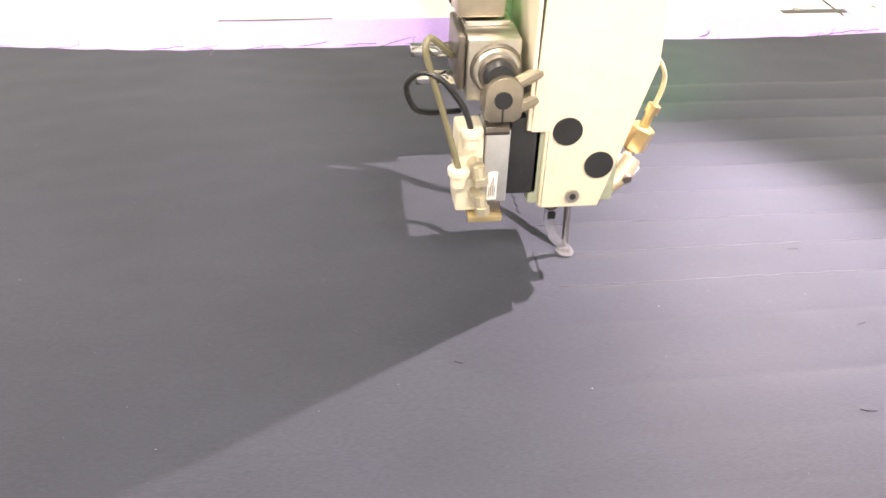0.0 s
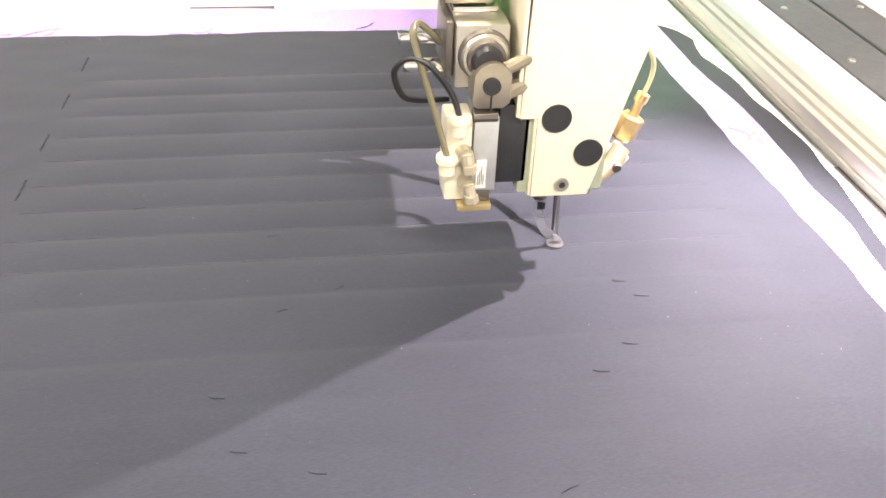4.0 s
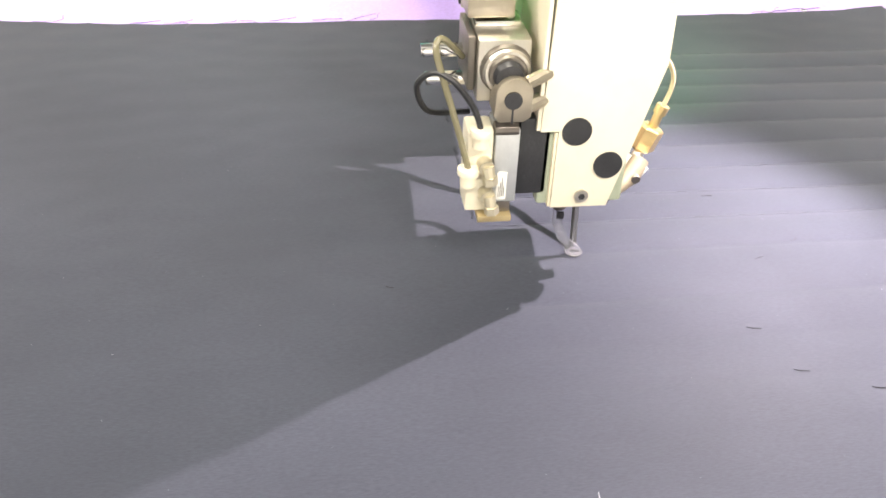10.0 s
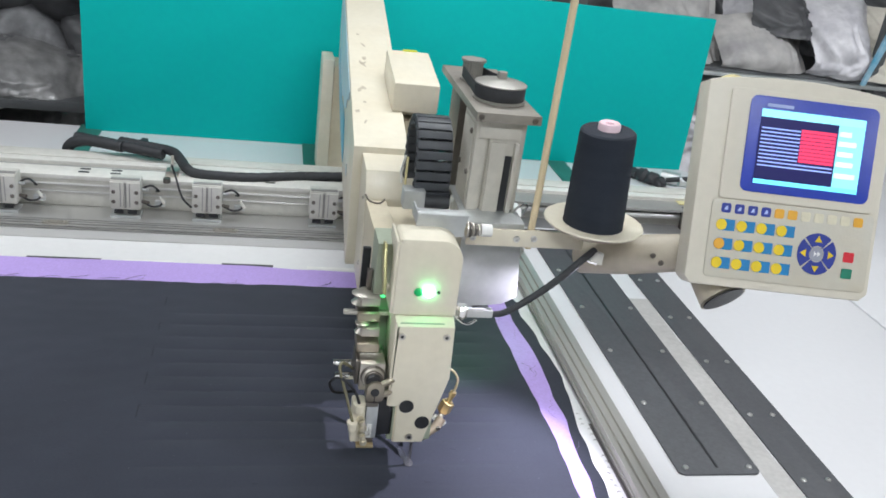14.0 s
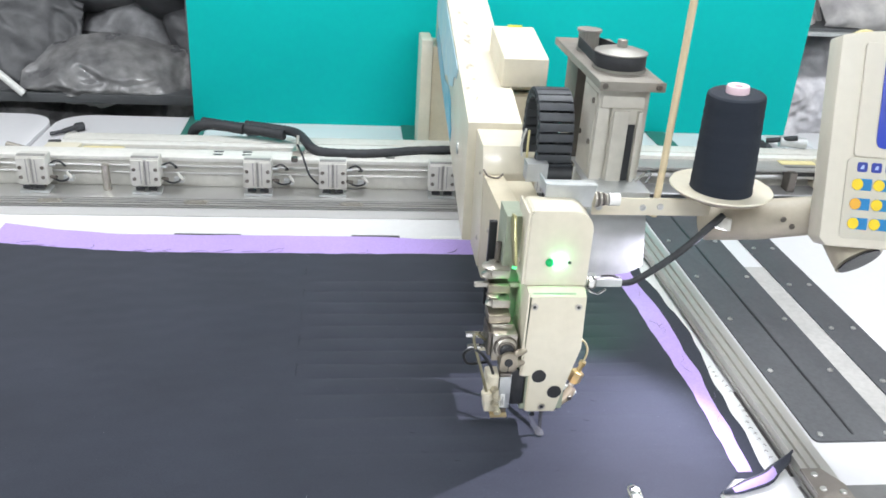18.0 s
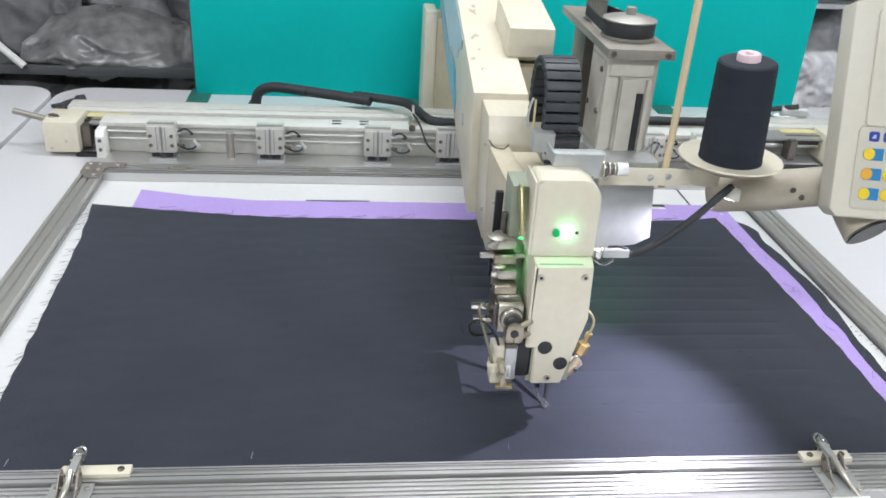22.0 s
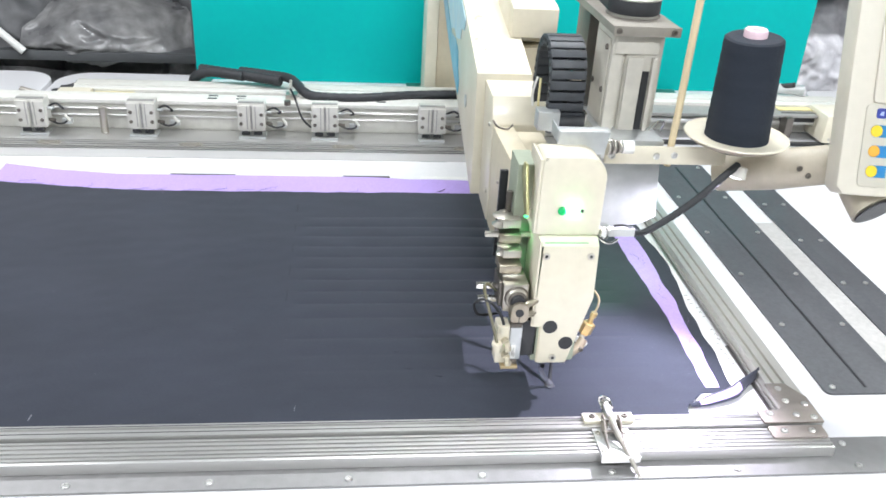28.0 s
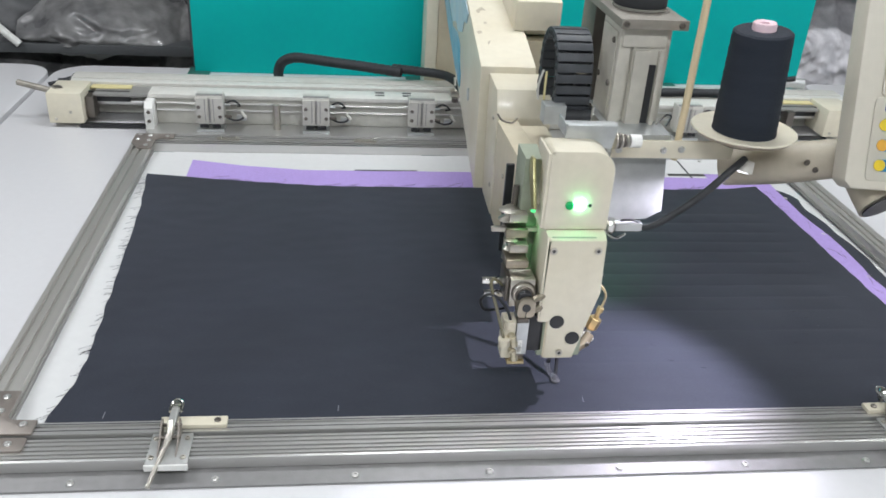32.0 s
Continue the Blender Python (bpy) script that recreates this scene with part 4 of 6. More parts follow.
# ================= the sewing head =================
def head():
    h = thing("sewing_machine", "cream enamelled sewing machine head over the cloth with green indicator", "sewing head")
    # lower face plate
    bm = B()
    out = [(-0.053, 0.156), (-0.039, 0.156), (-0.039, 0.088), (0.007, 0.088), (0.037, 0.208), (0.034, 0.298), (-0.050, 0.298)]
    prism(bm, out, "y", 0.0, 0.003, 0.0007)
    fp = part("face_plate", bm, CREAM, h)
    bm = B()
    prism(bm, [(0.0034, 0.2965), (0.0010, 0.2965), (0.0010, 0.2985), (0.014, 0.306), (0.05, 0.306), (0.05, 0.300)], "x", -0.0555, 0.034)
    part("top_flange", bm, CREAM, fp)
    bm = B()
    box(bm, -0.056, -0.0528, 0.0005, 0.085, 0.157, 0.305, 0.0008)
    part("side_flange", bm, CREAM, fp)
    bm = B()
    box(bm, -0.0415, -0.0392, 0.0005, 0.030, 0.089, 0.155, 0.0006)
    part("side_flange", bm, CREAM_OLD, fp)
    for cx, cz in ((-0.025, 0.157 - 0.001), (0.003, 0.126)):
        bm = B()
        prism(bm, disc(cx, cz, 0.0115, 24), "y", -0.0012, 0.0002)
        part("plug", bm, BLACK, fp, "round black plug")
    for cx, cz in ((-0.015, 0.099), (-0.045, 0.282), (0.023, 0.282)):
        bm = B()
        prism(bm, disc(cx, cz, 0.0055, 16), "y", -0.0025, 0.0)
        sc = part("screw", bm, STEEL, fp)
        bm = B()
        prism(bm, disc(cx, cz, 0.0028, 6), "y", -0.0031, -0.0024)
        part("socket", bm, BLACK, sc)
    # casting behind the plate; notch, underside and rear are shaped to pass or block lamplight
    bm = B()
    prism(bm, [(0.004, 0.0895), (0.028, 0.0895), (0.042, 0.138), (0.166, 0.138), (0.167, 0.170), (0.177, 0.170), (0.178, 0.138), (0.194, 0.138), (0.197, 0.102), (0.32, 0.102), (0.32, 0.25), (0.15, 0.302), (0.004, 0.302)], "x", -0.050, 0.020, 0.003)
    part("head_casting", bm, CASTING, h, "green-grey painted head casting")
    # added block, hidden by the plate, that shades the cloth beside the foot
    bm = B()
    prism(bm, [(-0.018, 0.074), (0.000, 0.068), (0.020, 0.068), (0.020, 0.142), (-0.018, 0.142)], "y", 0.030, 0.092, 0.002)
    part("shadow_block", bm, STEEL_DARK, h, "dark block added behind the plate to cast a shadow")
    # upper housing
    bm = B()
    w0, w1, zb, zt, r = -0.061, 0.0365, 0.3072, 0.432, 0.034
    prism(bm, [(w0, zb), (w1, zb)] + disc(w1 - r, zt - r, r, 7, 0, math.pi / 2) + disc(w0 + 0.006, zt - 0.006, 0.006, 4, math.pi / 2, math.pi), "y", 0.018, 0.075, 0.004)
    up = part("upper_cover", bm, CREAM, h)
    bm = B()
    tube(bm, [(-0.0255, 0.0185, 0.348), (-0.0255, 0.0145, 0.348), (-0.0255, 0.0130, 0.348)], [0.0066, 0.0062, 0.0045], 18)
    part("button", bm, glow("green_button", (0.0, 0.35, 0.10), 0.35), up, "green push button")
    bm = B()
    tube(bm, [(-0.0098, 0.0185, 0.3482), (-0.0098, 0.0130, 0.3482), (-0.0098, 0.0105, 0.3482)], [0.0075, 0.0070, 0.0040], 18)
    part("indicator", bm, glow("green_indicator", (0.20, 1.0, 0.40), 60), up, "lit green indicator lamp")
    bm = B()
    prism(bm, disc(0.0050, 0.348, 0.0028, 10), "y", 0.0165, 0.0185)
    part("jack", bm, BLACK, up)
    # open side of the head with its linkage
    bm = B()
    box(bm, -0.082, -0.0525, 0.088, 0.15, 0.165, 0.392, 0.002)
    part("casting_web", bm, CASTING, h, "green-grey painted casting web")
    bm = B()
    prism(bm, [(0.030, 0.335), (0.048, 0.330), (0.086, 0.375), (0.086, 0.398), (0.070, 0.400)], "x", -0.0755, -0.0705, 0.001)
    part("take_up_lever", bm, shader("oily_yellow_steel", (0.42, 0.40, 0.20), 0.35, metal=0.6), h)
    bm = B()
    prism(bm, [(0.020, 0.309), (0.088, 0.309), (0.088, 0.325), (0.050, 0.331), (0.040, 0.352), (0.040, 0.384), (0.056, 0.402), (0.088, 0.408), (0.088, 0.427), (0.020, 0.427)], "x", -0.0645, -0.0605, 0.0008)
    part("cover_cheek", bm, CREAM, h)
    # black strip for the shade in the gap between arm and cover
    boxpart("dark_slot", (-0.0965, -0.0835, 0.150, 0.158, 0.20, 0.355), BLACK, h, 0.001)
    rodpart("link_rod", [(-0.090, 0.10, 0.20), (-0.088, 0.105, 0.34)], 0.005, STEEL_DARK, h)
    rodpart("link_rod", [(-0.100, 0.09, 0.22), (-0.094, 0.10, 0.31)], 0.004, STEEL, h)
    # presser cylinder block and linkage
    CRANK = shader("browned_steel", (0.44, 0.39, 0.31), 0.34, metal=0.85, stain_or_gleam=0.2, blotch_scale=40)
    bm = B()
    box(bm, -0.101, -0.062, 0.014, 0.075, 0.176, 0.2235, 0.002)
    lk = part("link_block", bm, STEEL, h)
    boxpart("block_cap", (-0.100, -0.066, 0.040, 0.080, 0.2238, 0.2275), CHROME, lk, 0.001)
    boxpart("block_side", (-0.1075, -0.1015, 0.020, 0.07, 0.182, 0.224), STEEL_DARK, lk, 0.002)
    for r0, r1, y0, y1, mt in ((0.0195, 0.0185, 0.0142, 0.009, STEEL_DARK), (0.0178, 0.0165, 0.0092, 0.006, STEEL), (0.0145, 0.0135, 0.0062, 0.002, STEEL_DARK), (0.0118, 0.0100, 0.0022, -0.004, BLACK)):
        bm = B()
        tube(bm, [(-0.080, y0, 0.2015), (-0.080, y1, 0.2015)], [r0, r1], 28)
        part("bearing", bm, mt, lk)
    bm = B()
    prism(bm, disc(-0.077, 0.190, 0.0145, 14, 0.35, math.pi - 0.35) + [(-0.0915, 0.176), (-0.088, 0.170), (-0.069, 0.170), (-0.0635, 0.174)], "y", -0.010, 0.012, 0.002)
    ck = part("crank", bm, CRANK, h, "browned milled steel crank clamp")
    bm = B()
    prism(bm, disc(-0.078, 0.188, 0.0066, 18), "y", -0.0116, -0.0098)
    part("bore", bm, BLACK, ck)
    boxpart("clamp_slit", (-0.0785, -0.0772, -0.0108, -0.0098, 0.1695, 0.181), BLACK, ck, 0)
    rodpart("crank_pin", [(-0.068, -0.004, 0.198), (-0.050, 0.004, 0.203)], 0.0050, CRANK, ck)
    rodpart("crank_pin", [(-0.066, -0.002, 0.179), (-0.050, 0.006, 0.182)], 0.0058, CRANK, ck)
    rodpart("crank_foot", [(-0.088, 0.002, 0.160), (-0.070, 0.002, 0.160)], 0.0058, STEEL_DARK, ck)
    bm = B()
    box(bm, -0.0870, -0.0685, -0.002, 0.030, 0.097, 0.160, 0.0012)
    cy = part("presser_cylinder", bm, GALV, h, "grey air cylinder that lifts the foot")
    bm = B()
    box(bm, -0.108, -0.0875, 0.000, 0.028, 0.088, 0.158, 0.003)
    part("port_block", bm, CREAM, cy)
    bm = B()
    box(bm, -0.0840, -0.0765, -0.0032, -0.0022, 0.100, 0.124)
    lb = part("type_label", bm, WHITE, cy)
    for k in range(4):
        boxpart("label_bar", (-0.0828 + 0.0014 * k, -0.0823 + 0.0014 * k, -0.0036, -0.0032, 0.103, 0.112 + 0.004 * (k % 3)), STEEL_DARK, lb, 0)
    boxpart("black_guard", (-0.0675, -0.0435, 0.004, 0.028, 0.100, 0.166), BLACK, h, 0.001)
    for x, z in ((-0.0985, 0.1575), (-0.1065, 0.1245)):
        bm = B()
        lathe(bm, [(0.0062, -0.010), (0.0066, -0.001), (0.0085, 0.0), (0.0088, 0.004), (0.0085, 0.005), (0.0050, 0.0055)], 18, (x, -0.003, z))
        part("hose_nut", bm, CREAM, cy, "cream push-in hose nut")
    for x, z in ((-0.0945, 0.132), (-0.0920, 0.1055)):
        rodpart("valve", [(x, 0.001, z), (x + 0.001, -0.008, z - 0.001)], 0.0062, NICKEL, cy, 12)
        rodpart("valve_stem", [(x + 0.002, -0.006, z), (x + 0.0042, -0.009, z - 0.013)], [0.0050, 0.0046], NICKEL, cy, 10)
        rodpart("valve_tip", [(x + 0.0036, -0.0085, z - 0.008), (x + 0.0044, -0.009, z - 0.014)], 0.0060, NICKEL, cy, 6)
    boxpart("cylinder_foot", (-0.098, -0.071, -0.006, 0.026, 0.0808, 0.0865), shader("bronze_foot", (0.58, 0.46, 0.26), 0.4, metal=0.6), h, 0.0012)
    boxpart("foot_gap", (-0.086, -0.072, -0.001, 0.022, 0.0868, 0.0965), STEEL_DARK, h, 0.001)
    # unseen tubes behind the foot, looped up under the casting, added for their shadows
    rodpart("shadow_tube", curve_pts([(0.002, 0.053, 0.013), (0.008, 0.078, 0.038), (0.018, 0.115, 0.072), (0.016, 0.137, 0.094), (-0.006, 0.156, 0.104), (-0.030, 0.176, 0.108), (-0.040, 0.190, 0.145)], 6), 0.0032, BLACK, h, 8, "black tube added to cast a curved shadow")
    rodpart("shadow_tube", curve_pts([(0.034, 0.030, 0.096), (0.014, 0.060, 0.094), (-0.004, 0.092, 0.098), (-0.016, 0.108, 0.104), (-0.020, 0.120, 0.145)], 6), 0.0022, BLACK, h, 8, "thin black tube added to cast a thin shadow")
    # air hoses
    rodpart("air_hose", curve_pts([(-0.1065, -0.003, 0.127), (-0.1105, -0.003, 0.142), (-0.118, 0.0, 0.169), (-0.127, 0.002, 0.199), (-0.1325, 0.006, 0.220), (-0.129, 0.012, 0.2265), (-0.120, 0.020, 0.218), (-0.110, 0.030, 0.205)], 7), 0.0025, shader("clear_grey_hose", (0.17, 0.155, 0.095), 0.2, coat=0.6), h, 8, "clear smoky air hose")
    rodpart("air_hose", curve_pts([(-0.0985, -0.003, 0.160), (-0.102, -0.003, 0.172), (-0.108, -0.002, 0.184), (-0.121, 0.0, 0.200), (-0.135, 0.004, 0.2045), (-0.145, 0.010, 0.193), (-0.141, 0.020, 0.173), (-0.130, 0.030, 0.160), (-0.10, 0.05, 0.150)], 7), 0.0023, BLACK, h, 8, "black air hose")
    for z, y, x0, x1 in ((0.2020, 0.046, -0.139, -0.102), (0.1820, 0.040, -0.136, -0.102)):
        bm = B()
        box(bm, x0, x1, y, y + 0.008, z - 0.0042, z + 0.0042, 0.001)
        part("guide_pin", bm, CHROME, h)
    # column of small blocks above
    for i, z in enumerate((0.232, 0.252, 0.272, 0.292)):
        boxpart("thread_guide", (-0.107 + 0.006 * (i % 2), -0.072, 0.034 + 0.012 * i, 0.075 + 0.012 * i, z - 0.008 + 0.008, z + 0.014), STEEL if i % 2 else CRANK, h, 0.002)
    boxpart("hook_bar", (-0.128, -0.048, 0.066, 0.074, 0.279, 0.286), STEEL, h, 0.001)
    for x, y, z, rr in ((-0.100, 0.085, 0.300, 0.016), (-0.098, 0.06, 0.262, 0.012)):
        bm = B()
        lathe(bm, [(rr * 0.5, -0.010), (rr, -0.008), (rr * 0.45, -0.002), (rr * 0.45, 0.002), (rr, 0.008), (rr * 0.5, 0.010)], 20, (x, y, z))
        part("tension_disc", bm, STEEL, h)
    # needle bar, presser foot
    rodpart("needle_bar", [(-0.0185, 0.043, 0.060), (-0.0185, 0.043, 0.12)], 0.0062, STEEL_DARK, h, 12)
    rodpart("needle_clamp", [(-0.006, 0.043, 0.070), (-0.006, 0.043, 0.095)], 0.0050, STEEL_DARK, h, 12)
    boxpart("foot_screw", (-0.0215, -0.0150, 0.0355, 0.0380, 0.052, 0.0585), BLACK, h, 0.0005)
    rodpart("needle", [(-0.002, 0.043, 0.010), (-0.002, 0.043, 0.10)], 0.0006, CHROME, h, 8)
    bm = B()
    prism(bm, [(-0.023, 0.060), (-0.016, 0.060), (-0.014, 0.042), (-0.006, 0.026), (0.005, 0.016), (0.006, 0.0105), (-0.003, 0.0105), (-0.016, 0.026), (-0.023, 0.044)], "y", 0.041, 0.045, 0.0008)
    ft = part("presser_foot", bm, CLEAR, h, "clear plastic presser foot")
    bm = B()
    lathe(bm, [(0.007, 0), (0.0080, 0.0010), (0.007, 0.0020), (0.004, 0.0020)], 18, (0.0, 0.043, 0.0105))
    part("foot_ring", bm, CLEAR, ft)
    # grease pipe with brass fitting
    rodpart("grease_pipe", curve_pts([(0.034, 0.040, 0.199), (0.050, 0.044, 0.196), (0.062, 0.048, 0.180), (0.064, 0.050, 0.164), (0.059, 0.050, 0.146)], 6), 0.0020, SMOKY_PIPE, h, 8)
    rodpart("pipe_nut", [(0.0605, 0.050, 0.150), (0.058, 0.050, 0.143)], 0.0056, BRASS, h, 10)
    rodpart("pipe_tail", [(0.058, 0.050, 0.143), (0.0545, 0.050, 0.130)], 0.0040, BRASS, h, 10)
    bm = B()
    tube(bm, [(0.0547, 0.050, 0.1312), (0.0540, 0.050, 0.1295), (0.0480, 0.050, 0.1125), (0.0475, 0.050, 0.1105)], [0.0090, 0.0110, 0.0110, 0.0090], 6)
    part("brass_fitting", bm, BRASS, h, "hexagonal brass pipe fitting")
    rodpart("fitting_neck", [(0.0475, 0.050, 0.111), (0.0405, 0.043, 0.102)], 0.0050, STEEL, h, 12)
    bm = B()
    box(bm, -0.0115, 0.0115, -0.004, 0.004, -0.0042, 0.0042, 0.0008, Matrix.Translation((0.0405, 0.040, 0.1015)) @ pose(0, 0, 0, 0, 34, 0))
    part("white_tab", bm, WHITE, h)
    rodpart("nozzle", [(0.043, 0.034, 0.110), (0.034, 0.027, 0.099), (0.0125, 0.016, 0.0868)], [0.0075, 0.0085, 0.0050], NOZZLE, h, 14, "tapered browned nozzle")
    rodpart("nozzle_screw", [(0.0355, 0.025, 0.1010), (0.0355, 0.0175, 0.0995)], 0.0040, STEEL_DARK, h, 10)
    rodpart("plate_stud", [(0.033, 0.008, 0.236), (0.0375, 0.008, 0.236)], 0.0045, CHROME, h, 10)
    # thread tension bracket on top, with spring
    bm = B()
    prism(bm, [(-0.034, 0.415), (0.042, 0.417), (0.048, 0.452), (-0.028, 0.452)], "y", 0.070, 0.073, 0.0005)
    tbk = part("tension_bracket", bm, GALV, h)
    boxpart("bracket_top", (-0.028, 0.048, 0.0735, 0.092, 0.4495, 0.4525), GALV, tbk, 0.0005)
    boxpart("bracket_cheek", (-0.0305, -0.0282, 0.0735, 0.120, 0.433, 0.4525), GALV, tbk, 0.0005)
    for k in range(5):
        bm = B()
        prism(bm, [(p[0], p[1]) for p in disc(0.085, 0.424, 0.013 - 0.001 * k, 16)], "x", 0.050 + 0.0045 * k, 0.0525 + 0.0045 * k)
        part("tension_disc", bm, STEEL_DARK if k % 2 else STEEL, tbk)
    rodpart("tension_nut", [(0.073, 0.085, 0.424), (0.090, 0.085, 0.424)], 0.010, WHITE, tbk, 14)
    return h


HEAD = head()


def sewing_lamp():
    s = thing("sewing_lamp", "small white lamp head on a black corrugated gooseneck", "lamp")
    bm = B()
    tube(bm, [(0.2865, 0.1238, 0.379), (0.2825, 0.1205, 0.3615)], [0.012, 0.0145], 20)
    part("lamp_head", bm, PALE, s)
    bm = B()
    tube(bm, [(0.2824, 0.1204, 0.3614), (0.2823, 0.1203, 0.3608)], 0.011, 18)
    part("lens", bm, glow("lamp_lens", (0.9, 0.9, 1.0), 5), s)
    pts = curve_pts([(0.104, 0.062, 0.290), (0.128, 0.065, 0.292), (0.172, 0.076, 0.3145), (0.217, 0.092, 0.341), (0.256, 0.108, 0.369), (0.281, 0.121, 0.383)], 10)
    rodpart("gooseneck", pts, [(0.0046 + 0.0012 * min(1, i / 30)) + 0.0006 * (i % 2) for i in range(len(pts))], RUBBER, s, 10)
    boxpart("plug", (0.064, 0.106, 0.055, 0.068, 0.286, 0.299), shader("grey_plug", (0.55, 0.56, 0.56), 0.4), s, 0.002)
    bm = B()
    lathe(bm, [(0.008, -0.010), (0.011, -0.008), (0.011, 0.008), (0.008, 0.012)], 18, (0.055, 0.062, 0.292))
    part("knurled_nut", bm, CHROME, s)
    rodpart("clip_ring", curve_pts([(0.046, 0.05, 0.288), (0.062, 0.044, 0.280), (0.080, 0.055, 0.282)], 5), 0.0022, CHROME, s, 8)
    rodpart("thin_wire", curve_pts([(0.104, 0.062, 0.298), (0.088, 0.06, 0.304), (0.072, 0.062, 0.302)], 5), 0.002, BLACK, s, 6)
    # made-up glowing beads that go with the added green spots
    for x, y, z in ((0.020, 0.19, 0.275), (-0.076, 0.028, 0.334)):
        bm = B()
        tube(bm, [(x, y, z), (x + (0.004 if x > 0 else 0), y, z - 0.002)], [0.004, 0.003], 12)
        part("green_halo_bead", bm, glow("green_halo_bead", (0.1, 1.0, 0.3), 1.2), HEAD)


sewing_lamp()


# ================= arm, post, motor box =================
def arm():
    # the arm is a little wider than its nose and runs slightly askew
    skew = Matrix(((1.088, 0.0333, 0, -0.0300), (0, 1, 0, 0), (0, 0, 1, 0), (0, 0, 0, 1)))
    a = thing("machine_arm", "long cream sewing machine arm rising towards its rear post", "machine arm")
    bm = B()
    prism(bm, [(0.501, 0.155), (0.5305, 0.4025), (1.62, 0.585), (1.62, 0.345)], "x", -0.070, 0.032, 0.004)
    bmesh.ops.transform(bm, matrix=skew, verts=bm.verts)
    part("arm_body", bm, CREAM, a)
    bm = B()
    prism(bm, [(0.392, 0.19), (0.412, 0.338), (0.437, 0.387), (0.530, 0.390), (0.50, 0.150), (0.40, 0.145)], "x", -0.0705, 0.0325, 0.003)
    part("arm_nose", bm, CREAM, a)
    bm = B()
    prism(bm, [(0.155, 0.245), (0.155, 0.350), (0.409, 0.3365), (0.391, 0.145), (0.35, 0.145)], "x", -0.069, -0.030, 0.003)
    part("neck", bm, CREAM_OLD, a)
    bm = B()
    box(bm, -0.0295, 0.020, 0.16, 0.390, 0.25, 0.334, 0.003)
    part("neck_inner", bm, CREAM_OLD, a)
    bm = B()
    prism(bm, [(0.80, 0.441), (0.82, 0.415), (0.88, 0.405), (0.90, 0.375), (1.0, 0.352), (1.06, 0.362), (1.16, 0.338), (1.3, 0.37), (1.5, 0.405), (1.58, 0.43), (1.58, 0.568)], "x", -0.0722, -0.0707)
    bmesh.ops.transform(bm, matrix=skew, verts=bm.verts)
    part("name_sign", bm, SKYBLUE, a, "pale blue worn sign film along the side")
    bm = B()
    prism(bm, [(0.885, 0.245), (0.88, 0.275), (0.92, 0.30), (0.94, 0.335), (1.02, 0.345), (1.15, 0.328), (1.5, 0.395), (1.55, 0.352), (1.28, 0.298), (1.02, 0.258), (0.94, 0.252)], "x", -0.0724, -0.0708)
    bmesh.ops.transform(bm, matrix=skew, verts=bm.verts)
    part("blue_band", bm, BLUE, a, "torn blue band of the sign")
    SCUFF = shader("worn_enamel", (0.54, 0.48, 0.37), 0.6, stain_or_gleam=0.3, blotch_scale=60)
    rs = random.Random(5)
    for k in range(11):
        y0 = rs.uniform(0.62, 1.15)
        x0 = -0.078 + 0.0333 * (y0 - 0.62) + rs.uniform(0.004, 0.030)
        zt = 0.4025 + 0.16789 * (y0 - 0.5305) + 0.0003
        w, ln = rs.uniform(0.002, 0.006), rs.uniform(0.006, 0.020)
        m = Matrix.Translation((x0, y0, zt)) @ pose(0, 0, 0, 9.53, 0, 0) @ pose(0, 0, 0, 0, 0, rs.uniform(-50, 50))
        bm = B()
        ring = [(w * (0.6 + 0.5 * rs.random()) * math.cos(q * math.pi / 5), ln * (0.6 + 0.5 * rs.random()) * math.sin(q * math.pi / 5)) for q in range(10)]
        prism(bm, ring, "z", 0.0, 0.0003)
        bmesh.ops.transform(bm, matrix=m, verts=bm.verts)
        part("scuff", bm, SCUFF, a, "worn brownish scuff in the enamel" if k == 0 else "")
    rodpart("hook", curve_pts([(-0.072, 0.398, 0.352), (-0.064, 0.385, 0.344), (-0.046, 0.384, 0.341), (-0.036, 0.388, 0.348)], 6), 0.0018, STEEL_DARK, a, 8)
    bm = B()
    prism(bm, [(1.48, 0.004), (1.60, 0.004), (1.60, 0.36), (1.48, 0.36)], "x", -0.108, -0.072, 0.006)
    part("post", bm, CREAM, a)
    bm = B()
    box(bm, -0.0715, 0.06, 1.49, 1.62, 0.004, 0.34, 0.004)
    part("post", bm, CREAM_OLD, a)
    bm = B()
    prism(bm, [(0.70, 0.432), (0.70, 0.494), (0.715, 0.498), (0.895, 0.525), (0.895, 0.42), (0.76, 0.408)], "x", 0.004, 0.104, 0.005)
    mb = part("motor_box", bm, CREAM, a, "cream motor box")
    bm = B()
    box(bm, 0.0365, 0.092, 0.715, 0.82, 0.30, 0.4070, 0.004)
    part("motor_base", bm, CREAM_OLD, mb)
    boxpart("yellow_edge", (0.042, 0.075, 0.888, 0.896, 0.5235, 0.5275), shader("yellow_tape", (0.65, 0.7, 0.05), 0.5), mb, 0)
    rodpart("round_plug", [(-0.0800, 0.70, 0.290), (-0.0850, 0.70, 0.290)], 0.014, GALV, a, 16)
    screws(a, [(-0.0705, 0.42, 0.20), (-0.0705, 0.30, 0.27), (-0.0705, 0.44, 0.33)], SCREW_S, "-x")


arm()


